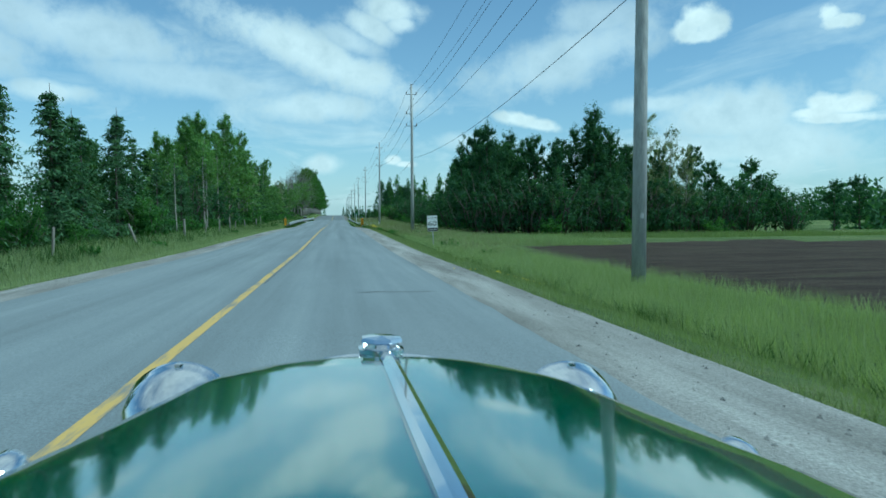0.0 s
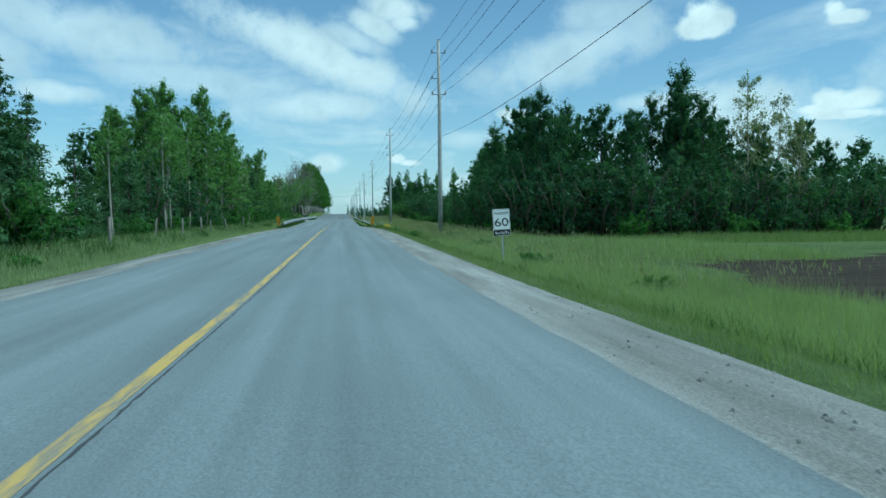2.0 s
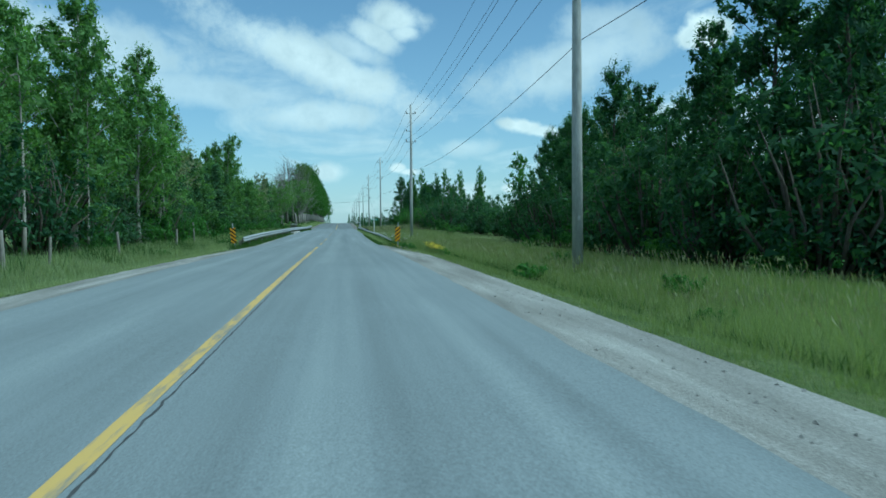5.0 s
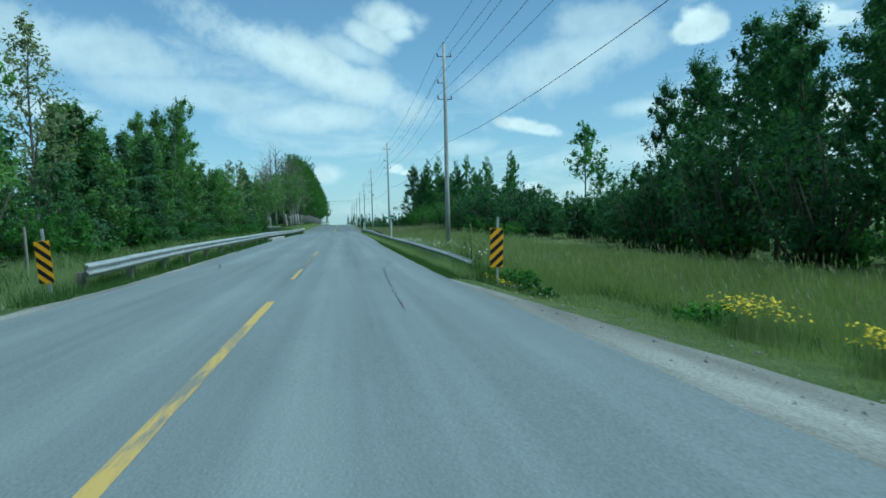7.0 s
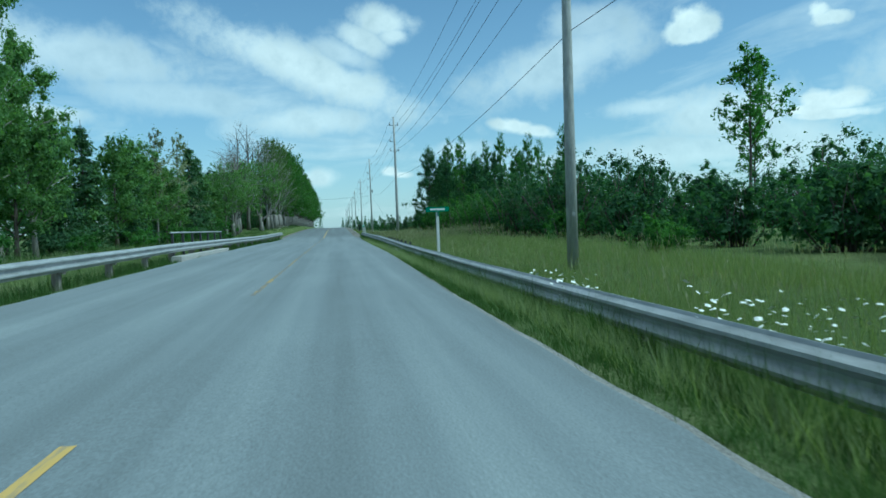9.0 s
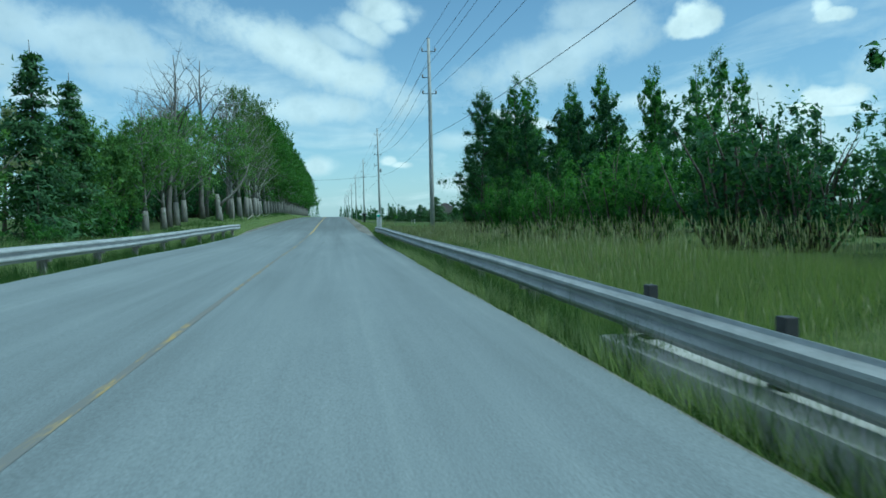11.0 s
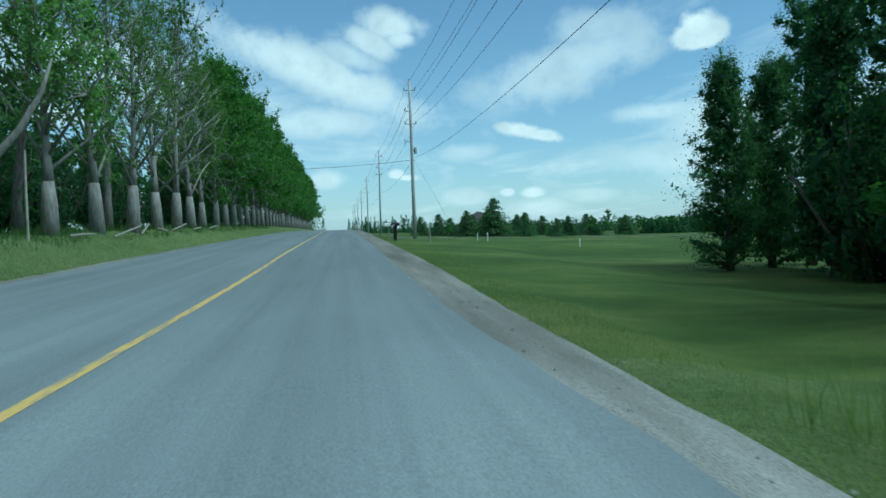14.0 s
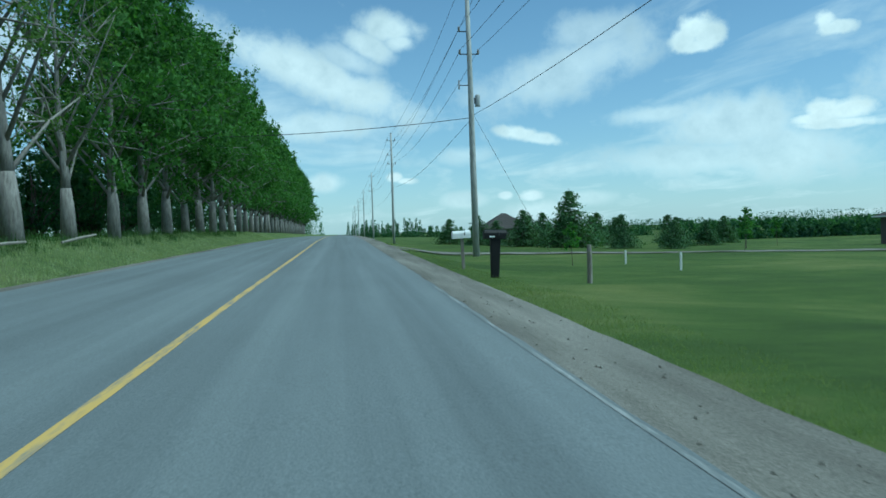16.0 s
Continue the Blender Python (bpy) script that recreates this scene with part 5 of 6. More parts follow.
def hip_roof(x0, x1, y0, y1, z, h, over=0.5):
    bm = bmesh.new()
    x0, x1, y0, y1 = x0 - over, x1 + over, y0 - over, y1 + over
    half = min(x1 - x0, y1 - y0) / 2
    b = [bm.verts.new(p) for p in ((x0, y0, z), (x1, y0, z), (x1, y1, z), (x0, y1, z))]
    lo = [bm.verts.new((v.co.x, v.co.y, z - 0.18)) for v in b]
    if (x1 - x0) < (y1 - y0):
        r = [bm.verts.new(((x0 + x1) / 2, y0 + half, z + h)), bm.verts.new(((x0 + x1) / 2, y1 - half, z + h))]
        bm.faces.new((b[0], b[1], r[0]))
        bm.faces.new((b[1], b[2], r[1], r[0]))
        bm.faces.new((b[2], b[3], r[1]))
        bm.faces.new((b[3], b[0], r[0], r[1]))
    else:
        r = [bm.verts.new((x0 + half, (y0 + y1) / 2, z + h)), bm.verts.new((x1 - half, (y0 + y1) / 2, z + h))]
        bm.faces.new((b[0], b[1], r[1], r[0]))
        bm.faces.new((b[1], b[2], r[1]))
        bm.faces.new((b[2], b[3], r[0], r[1]))
        bm.faces.new((b[3], b[0], r[0]))
    for i in range(4):
        j = (i + 1) % 4
        bm.faces.new((b[i], lo[i], lo[j], b[j]))
    bm.faces.new(lo[::-1])
    return bm


def window_part(parent, y, z, w, h, x=0.0):
    """A framed window in a wall that faces -x."""
    wd = part("window", bm_mesh("window", box(0.10, w + 0.16, h + 0.16, 0.01), "trim_white"), parent, "white framed window", pose(x - 0.02, y, z))
    for k in (-1, 1):
        part("pane", bm_mesh("pane", box(0.02, w / 2 - 0.05, h, 0.0), "glass"), wd, "", pose(-0.055, k * w / 4, 0.08))


def brick_house():
    g = ground_z(58, 274)
    root = tagged(new("house"), "brown brick bungalow with a dark hip roof", "house", "houses across the lawn")
    root.matrix_basis = pose(56, 0, g)
    part("wall", bm_mesh("wall", box(9.5, 13.6, 3.2, 0.02, (4.75, 275.2, -0.4)), "brick_wall"), root)
    part("roof", bm_mesh("roof", hip_roof(0, 9.5, 268.4, 282, 2.85, 2.5), "roof_shingle"), root, "dark shingle hip roof")
    wing = part("garage", bm_mesh("garage", box(8.0, 7.5, 3.0, 0.02, (2.2, 264.8, -0.4)), "brick_wall"), root, "brick garage wing")
    part("gable_roof", bm_mesh("gable_roof", hip_roof(-1.8, 6.2, 261, 268.5, 2.65, 2.2), "roof_shingle"), root, "dark garage roof")
    part("garage_door", bm_mesh("garage_door", box(0.08, 4.6, 2.2, 0.02, (-1.83, 264.6, 0)), "trim_white"), wing, "white garage door")
    part("gutter", bm_mesh("gutter", box(0.12, 14.6, 0.14, 0.02, (-0.58, 275.2, 2.72)), "trim_white"), root, "white gutter")
    window_part(root, 279.6, 0.9, 1.3, 1.25)
    window_part(root, 273.9, 0.9, 1.1, 1.3)
    window_part(root, 271.3, 0.9, 1.3, 1.3)
    part("front_door", bm_mesh("front_door", box(0.08, 1.0, 2.05, 0.01, (-0.03, 275.6, 0.05)), "trim_white"), root, "white front door")
    porch = part("porch_roof", bm_mesh("porch_roof", hip_roof(-1.5, 0.0, 275.2, 277.6, 2.3, 0.75, 0.15), "roof_shingle"), root, "small dark porch roof")
    part("fascia", bm_mesh("fascia", box(0.06, 2.7, 0.16, 0.01, (-1.68, 276.4, 2.2)), "trim_white"), porch, "white porch fascia")
    for y in (275.4, 277.4):
        part("column", bm_mesh("column", lathe([(0.11, 0.0), (0.09, 0.06), (0.09, 2.1), (0.12, 2.2)], 12), "trim_white"), porch, "white porch column", pose(-1.4, y, 0))


brick_house()


def far_house():
    root = tagged(new("house"), "low grey house behind the spruces", "house", "houses across the lawn")
    root.matrix_basis = pose(38, 372, ground_z(38, 372) - 0.4)
    part("wall", bm_mesh("wall", box(10, 9, 3.0, 0.02, (0, 0, 0)), "brick_wall"), root)
    part("roof", bm_mesh("roof", hip_roof(-5, 5, -4.5, 4.5, 2.9, 3.4), "roof_shingle"), root, "grey hip roof")
    for k in (-2.6, 2.6):
        w = part("window", bm_mesh("window", box(1.4, 0.1, 1.3, 0.01), "trim_white"), root, "white framed window", pose(k, -4.52, 0.9))
        part("pane", bm_mesh("pane", box(1.2, 0.02, 1.1), "glass"), w, "", pose(0, -0.055, 0.1))


far_house()


def parked_car():
    root = tagged(new("parked_car"), "dark parked car in front of the brick house", "car")
    L, W = 4.5, 1.78
    prof = [(-2.25, 0.35), (-2.28, 0.7), (-2.15, 0.92), (-1.6, 1.0), (-1.25, 1.42), (-0.3, 1.5), (0.5, 1.46), (1.15, 1.02), (1.9, 0.92), (2.2, 0.72), (2.25, 0.35)]
    bm = bmesh.new()
    rings = []
    for u, k in ((-W / 2, 0.0), (-W / 2 + 0.10, 1.0), (W / 2 - 0.10, 1.0), (W / 2, 0.0)):
        rings.append([bm.verts.new((u + (0.0 if z < 1.03 else math.copysign(-0.12, u)), y, z if k else z - 0.05 * (z > 0.6))) for y, z in prof])
    for a, b in zip(rings, rings[1:]):
        for i in range(len(prof)):
            j = (i + 1) % len(prof)
            bm.faces.new((a[i], a[j], b[j], b[i]))
    bm.faces.new(rings[0][::-1])
    bm.faces.new(rings[-1])
    body = part("body", bm_mesh("body", bm, "black_plastic"), root)
    for s in (-1, 1):
        bm = bmesh.new()
        bm.faces.new([bm.verts.new(p) for p in ((0, -1.45, 1.03), (0, -1.15, 1.36), (0, 0.45, 1.38), (0, 1.0, 1.03))])
        part("side_window", bm_mesh("side_window", bm, "glass"), body, "", pose(s * (W / 2 - 0.08), 0, 0, 0, s * -8, 0))
        for y in (-1.4, 1.4):
            bm = lathe([(0.2, -0.1), (0.32, -0.1), (0.34, 0.0), (0.32, 0.1), (0.2, 0.1)], 20)
            bmesh.ops.rotate(bm, matrix=Matrix.Rotation(radians(90), 3, "Y"), verts=bm.verts)
            w = part("wheel", bm_mesh("wheel", bm, "rubber", True), root, "", pose(s * (W / 2 - 0.06), y, 0.33))
            bm = lathe([(0.2, -0.09), (0.2, 0.09), (0.05, 0.11)], 16)
            bmesh.ops.rotate(bm, matrix=Matrix.Rotation(radians(s * 90), 3, "Y"), verts=bm.verts)
            part("rim", bm_mesh("rim", bm, "galvanised", True), w)
    root.matrix_basis = on_ground(53.0, 268.0, 0)


parked_car()


# ---- pole equipment and the service drop ----
def transformer():
    root = tagged(new("pole_transformer"), "small grey equipment can on the utility pole", "transformer")
    g = ground_z(POLE_X, POLE_Y[5])
    part("can", bm_mesh("can", lathe([(0.0, 0), (0.13, 0.0), (0.14, 0.05), (0.14, 0.55), (0.10, 0.62), (0.0, 0.63)], 16), "transformer_grey", True), root)
    part("hanger", bm_mesh("hanger", box(0.05, 0.12, 0.3, 0.005, (-0.15, 0, 0.15)), "steel_dark"), root)
    root.matrix_basis = pose(POLE_X + 0.31, POLE_Y[5], g + 8.0)
    sw = tagged(new("fuse_switch"), "dark fuse switch on a bracket of the pole", "switch")
    part("bracket", bm_mesh("bracket", box(0.55, 0.04, 0.04, 0.005, (-0.4, 0, 0)), "steel_dark"), sw)
    part("fuse", bm_mesh("fuse", lathe([(0.02, -0.25), (0.04, -0.2), (0.03, 0.0), (0.04, 0.2), (0.02, 0.25)], 10), "porcelain", True), sw, "", pose(-0.66, 0, 0.05))
    sw.matrix_basis = pose(POLE_X, POLE_Y[5], g + 9.1)


transformer()
g5 = ground_z(POLE_X, POLE_Y[5])
drop = sagging((POLE_X - 0.12, POLE_Y[5], g5 + 7.4), (-13.5, POLE_Y[5] + 6, g5 + 7.6), 0.5)
tagged(new("service_line", tubes("service_line", [(drop, [0.018] * len(drop))], "wire", 5)), "service cable crossing the road to the maples", "wire")
guy = [(POLE_X + 0.1, POLE_Y[5], g5 + 7.5), (POLE_X + 4.2, POLE_Y[5] + 0.3, g5 + 0.0)]
tagged(new("guy_wire", tubes("guy_wire", [(guy, [0.008, 0.008])], "wire", 5)), "thin guy wire anchoring the pole", "wire")


# ---- cracks and patches ----
def crack(points, width, seed, label, mat="crack_tar", wander=0.022):
    rng = np.random.default_rng(seed)
    pts = []
    for (a, b) in zip(points, points[1:]):
        n = max(int(math.hypot(b[0] - a[0], b[1] - a[1]) / 0.12), 2)
        for i in range(n):
            t = i / n
            pts.append((a[0] + (b[0] - a[0]) * t + rng.normal(0, wander), a[1] + (b[1] - a[1]) * t))
    verts, faces = [], []
    for i, (x, y) in enumerate(pts):
        q = pts[min(i + 1, len(pts) - 1)]
        p = pts[max(i - 1, 0)]
        dx, dy = q[0] - p[0], q[1] - p[1]
        l = math.hypot(dx, dy) + 1e-6
        w = width * rng.uniform(0.3, 1.2) * (0.3 if i in (0, len(pts) - 1) else 1)
        for s in (-1, 1):
            xx, yy = x - s * dy / l * w / 2, y + s * dx / l * w / 2
            verts.append((xx, yy, road_z(yy) + bank_rise(xx, yy) + 0.024 - 0.004 * abs(xx)))
    for i in range(len(pts) - 1):
        faces.append((2 * i, 2 * i + 1, 2 * i + 3, 2 * i + 2))
    tagged(new("road_crack", mesh_from("road_crack", verts, faces, [mat])), label, "crack", kind="structure")


crack([(2.0, 86), (2.15, 92), (2.3, 96), (2.75, 99.5), (2.6, 101)], 0.022, 1, "winding dark crack in the asphalt")
crack([(0.10, 14), (0.115, 26), (0.10, 40), (0.12, 55), (0.10, 72)], 0.022, 6, "dark joint along the centre line", wander=0.005)
crack([(0.09, 93), (0.1, 98), (0.08, 104)], 0.014, 7, "thin joint along the faded centre line", wander=0.008)
crack([(1.15, 176.6), (1.25, 179.2)], 0.03, 2, "short dark crack in the asphalt")
crack([(-2.9, 96), (-2.6, 99), (-3.1, 102)], 0.04, 3, "thin crack in the far lane")
crack([(-0.3, 182), (0.1, 186), (-0.2, 191)], 0.04, 4, "thin crack along the centre line")
crack([(1.8, 12.0), (2.2, 12.08), (2.7, 11.98), (3.3, 12.04)], 0.10, 9, "dull tar seam across the lane", "tar_patch", wander=0.012)


# ---- at the foot of the maples ----
def broken_tree():
    root = tagged(new("broken_tree"), "pale split trunk of a broken maple with one curved limb", "tree")
    runs = [([(0, 0, -0.2), (0.03, 0, 0.7), (-0.05, 0.02, 1.6), (-0.12, 0, 2.5)], [0.40, 0.30, 0.27, 0.16]),
            ([(0.15, 0, 1.4), (0.5, 0, 1.9), (1.2, 0.1, 2.4), (2.0, 0.1, 3.3), (2.6, 0.2, 4.4), (2.9, 0.3, 5.4)], [0.16, 0.13, 0.12, 0.10, 0.07, 0.03]),
            ([(-0.15, 0, 2.0), (-0.4, -0.1, 2.5), (-0.45, -0.1, 3.1)], [0.14, 0.09, 0.02]),
            ([(-0.12, 0.1, 2.2), (-0.9, 0.1, 2.35)], [0.08, 0.03])]
    part("trunk", tubes("trunk", runs, "bark_dead", 11), root)
    root.matrix_basis = on_ground(-8.9, 210.2, 0)


broken_tree()
for i, (x, y, l, rz, tilt) in enumerate([(-7.6, 217.0, 3.2, 4, 1), (-7.4, 222.2, 3.0, -6, 9), (-7.5, 225.4, 2.2, 5, 14), (-7.5, 229.0, 3.2, 3, -3), (-7.6, 233.5, 3.0, -4, 8), (-7.6, 239.0, 3.2, 2, 2), (-7.6, 245.0, 3.0, -3, 5)]):
    me = tubes("fence_rail", [([(0, -l / 2, 0), (0.04, 0, 0.02), (0, l / 2, 0)], [0.045, 0.05, 0.04])], "post_wood", 8, False)
    r = tagged(new("fence_rail", me), "pale fallen split fence rail in the grass", "fence rail", "fallen fence rails")
    r.matrix_basis = pose(x, y, ground_z(x, y) + 0.22 + abs(math.sin(radians(tilt))) * l * 0.3, tilt, 0, rz)
ob = tagged(new("thin_post", tubes("thin_post", [([(0, 0, -0.3), (0, 0, 1.5), (0.02, 0, 3.0)], [0.05, 0.045, 0.04])], "bark_pale", 9, False)), "tall thin pale post beside the maples", "post")
ob.matrix_basis = on_ground(-8.0, 213.2)


def gravel_stones(seed):
    """Loose stones on the shoulders."""
    rng = np.random.default_rng(seed)
    verts, faces = [], []
    for _ in range(2600):
        y = rng.uniform(2, 90) if rng.random() < 0.7 else rng.uniform(190, 250)
        s = 1 if rng.random() < 0.85 else -1
        x = s * rng.uniform(3.75, 4.95 if y < 100 else 4.75)
        r = 0.008 + 0.026 * rng.random() ** 3
        z = road_z(y) + bank_rise(x, y) - 0.002 - 0.085 * smooth01((abs(x) - 3.5) / 1.6)
        n = len(verts)
        for dx, dy, dz in ((1, 0, 0), (0, 1, 0), (-1, 0, 0), (0, -1, 0), (0, 0, 0.8), (0, 0, -0.4)):
            verts.append((x + r * (dx + rng.normal(0, 0.2)), y + r * (dy + rng.normal(0, 0.2)), z + r * dz))
        for a, b in ((0, 1), (1, 2), (2, 3), (3, 0)):
            faces += [(n + a, n + b, n + 4), (n + b, n + a, n + 5)]
    tagged(new("gravel_stones", mesh_from("gravel_stones", verts, faces, ["gravel"])), "loose pale stones on the shoulders", "stones", kind="stuff")


gravel_stones(5)


# ---- the green car that carries the camera, as it stands at the start ----
def vintage_car():
    root = tagged(new("vintage_car"), "dark green vintage roadster with a chrome-trimmed bonnet", "car")
    X, EYE = 1.61, 1.222
    DS = (0.30, 0.65, 0.94, 1.20, 1.45, 1.60, 1.68)
    WS = (0.69, 0.64, 0.575, 0.465, 0.375, 0.32, 0.25)
    CS = (0.250, 0.262, 0.278, 0.290, 0.302, 0.312, 0.335)
    ES = (0.372, 0.366, 0.356, 0.345, 0.335, 0.345, 0.385)

    def bonnet_half(s0, s1):
        bm = bmesh.new()
        grid = []
        for d in np.linspace(0.30, 1.68, 40):
            w, c, e = np.interp(d, DS, WS), np.interp(d, DS, CS), np.interp(d, DS, ES)
            row = []
            for s in np.linspace(s0, s1, 17):
                drop = c + (e - c) * abs(s) ** 2.4
                row.append((w * s, d, EYE - drop))
            edge = s1 if abs(s1) > abs(s0) else s0
            foot = [(w * edge * 1.01, d, EYE - e - 0.03), (w * edge * 1.01, d, EYE - 0.80)]
            row = row + foot if edge == s1 else foot[::-1] + row
            grid.append([bm.verts.new(p) for p in row])
        for a, b in zip(grid, grid[1:]):
            for i in range(len(a) - 1):
                bm.faces.new((a[i], a[i + 1], b[i + 1], b[i]))
        return bm

    for s0, s1 in ((-1, -0.015), (0.015, 1)):
        part("bonnet", bm_mesh("bonnet", bonnet_half(s0, s1), "car_paint", True), root, "glossy dark green bonnet half")
    # chrome hinge strip along the middle
    bm = bmesh.new()
    rings = []
    for d in np.linspace(0.30, 1.675, 20):
        c = EYE - np.interp(d, DS, CS)
        rings.append([bm.verts.new((u, d, c + h)) for u, h in ((-0.019, -0.012), (-0.017, 0.006), (-0.007, 0.012), (0.007, 0.012), (0.017, 0.006), (0.019, -0.012))])
    for a, b in zip(rings, rings[1:]):
        for i in range(5):
            bm.faces.new((a[i], a[i + 1], b[i + 1], b[i]))
    part("hinge_strip", bm_mesh("hinge_strip", bm, "chrome"), root, "chrome hinge strip")
    # radiator shell and cap
    arc = [(0.225 * math.sin(a), 1.69, EYE - 0.42 + 0.085 * max(math.cos(a), 0.0) ** 0.7) for a in np.linspace(-1.57, 1.57, 21)]
    arc = [(-0.225, 1.69, EYE - 0.9)] + arc + [(0.225, 1.69, EYE - 0.9)]
    shell = part("radiator_shell", tubes("radiator_shell", [(arc, [0.013] * len(arc))], "chrome", 10), root, "chrome radiator surround")
    part("grille", bm_mesh("grille", box(0.43, 0.03, 0.50, 0.01, (0, 1.69, EYE - 0.92)), "steel_dark"), shell)
    cap = part("radiator_cap", bm_mesh("radiator_cap", lathe([(0.035, -0.03), (0.035, 0.0), (0.056, 0.004), (0.058, 0.014), (0.046, 0.019), (0.047, 0.028), (0.053, 0.032), (0.050, 0.040), (0.0, 0.044)], 8), "chrome"), root, "eight-sided chrome filler cap", pose(-0.005, 1.69, EYE - 0.325, 0, 0, 22.5))
    # head lamps
    for s in (-1, 1):
        prof = [(0.001, -0.155), (0.045, -0.148), (0.085, -0.122), (0.112, -0.08), (0.124, -0.03), (0.127, 0.0), (0.131, 0.012), (0.127, 0.026), (0.11, 0.034)]
        bm = lathe(prof, 36)
        bmesh.ops.rotate(bm, matrix=Matrix.Rotation(radians(-90), 3, "X"), verts=bm.verts)
        lamp = part("head_lamp", bm_mesh("head_lamp", bm, "chrome", True), root, "polished chrome head lamp", pose(s * 0.467, 1.70, EYE - 0.478))
        part("screw", bm_mesh("screw", lathe([(0.010, 0.0), (0.010, 0.008), (0.0, 0.011)], 10), "chrome"), lamp, "", pose(0, -0.02, 0.124))
        bm = lathe([(0.0, 0.0), (0.105, 0.0), (0.09, 0.02), (0.0, 0.035)], 28)
        bmesh.ops.rotate(bm, matrix=Matrix.Rotation(radians(-90), 3, "X"), verts=bm.verts)
        part("lens", bm_mesh("lens", bm, "glass", True), lamp, "", pose(0, 0.03, 0))
        part("stem", bm_mesh("stem", lathe([(0.02, -0.28), (0.025, -0.1)], 10), "chrome"), lamp)
        # wing lamp on the fender
        bm = lathe([(0.001, -0.06), (0.02, -0.05), (0.032, -0.02), (0.034, 0.02), (0.03, 0.03)], 18)
        bmesh.ops.rotate(bm, matrix=Matrix.Rotation(radians(-90), 3, "X"), verts=bm.verts)
        wing = part("wing_lamp", bm_mesh("wing_lamp", bm, "chrome", True), root, "small chrome wing lamp", pose(s * 0.64, 1.22, EYE - 0.43))
        part("stem", bm_mesh("stem", lathe([(0.012, -0.11), (0.014, -0.02)], 8), "chrome"), wing)
        part("bracket", tubes("bracket", [([(0, 0.0, -0.02), (-s * 0.08, 0.0, -0.045), (-s * 0.2, 0.02, -0.06)], [0.011, 0.012, 0.014])], "steel_dark", 8), wing, "dark lamp bracket")
        # fender, wheel
        run = [(s * 0.64, 2.02, 0.40), (s * 0.64, 1.93, 0.60), (s * 0.64, 1.70, 0.69), (s * 0.64, 1.42, 0.69), (s * 0.65, 1.10, 0.60), (s * 0.66, 0.70, 0.44), (s * 0.67, 0.30, 0.36), (s * 0.67, -0.9, 0.34)]
        bm = bmesh.new()
        rows = []
        for x, y, z in run:
            rows.append([bm.verts.new((x + u, y, z - 0.9 * u * u * 4 + dz)) for u, dz in ((-0.13, 0), (-0.07, 0), (0, 0), (0.07, 0), (0.13, 0), (0.13, -0.03), (0, -0.03), (-0.13, -0.03))])
        for a, b in zip(rows, rows[1:]):
            for i in range(8):
                j = (i + 1) % 8
                bm.faces.new((a[i], a[j], b[j], b[i]))
        part("fender", bm_mesh("fender", bm, "car_paint", True), root, "swept green front fender")
        for y in (1.52, -1.15):
            bm = lathe([(0.22, -0.06), (0.31, -0.06), (0.335, 0.0), (0.31, 0.06), (0.22, 0.06)], 28)
            bmesh.ops.rotate(bm, matrix=Matrix.Rotation(radians(90), 3, "Y"), verts=bm.verts)
            w = part("wheel", bm_mesh("wheel", bm, "rubber", True), root, "", pose(s * 0.64, y, 0.335))
            bm = lathe([(0.22, -0.05), (0.22, 0.05), (0.06, 0.07), (0.0, 0.08)], 24)
            bmesh.ops.rotate(bm, matrix=Matrix.Rotation(radians(s * 90), 3, "Y"), verts=bm.verts)
            part("rim", bm_mesh("rim", bm, "chrome", True), w)
    # plain closed body behind the bonnet, below the eye
    bm = bmesh.new()
    rows = []
    for y, w, top in ((0.32, 0.66, 0.95), (0.0, 0.70, 0.94), (-0.8, 0.70, 0.88), (-1.5, 0.62, 0.84), (-1.85, 0.45, 0.70)):
        rows.append([bm.verts.new(p) for p in ((-w, y, 0.30), (-w, y, top - 0.1), (-w * 0.85, y, top), (w * 0.85, y, top), (w, y, top - 0.1), (w, y, 0.30))])
    for a, b in zip(rows, rows[1:]):
        for i in range(6):
            j = (i + 1) % 6
            bm.faces.new((a[i], b[i], b[j], a[j]))
    bm.faces.new(rows[0])
    bm.faces.new(rows[-1][::-1])
    part("body", bm_mesh("body", bm, "car_paint"), root, "dark green body tub")
    root.matrix_basis = pose(X - 0.025, 0.0, road_z(1.0) + 0.012, 0, 1.9, 0)


vintage_car()


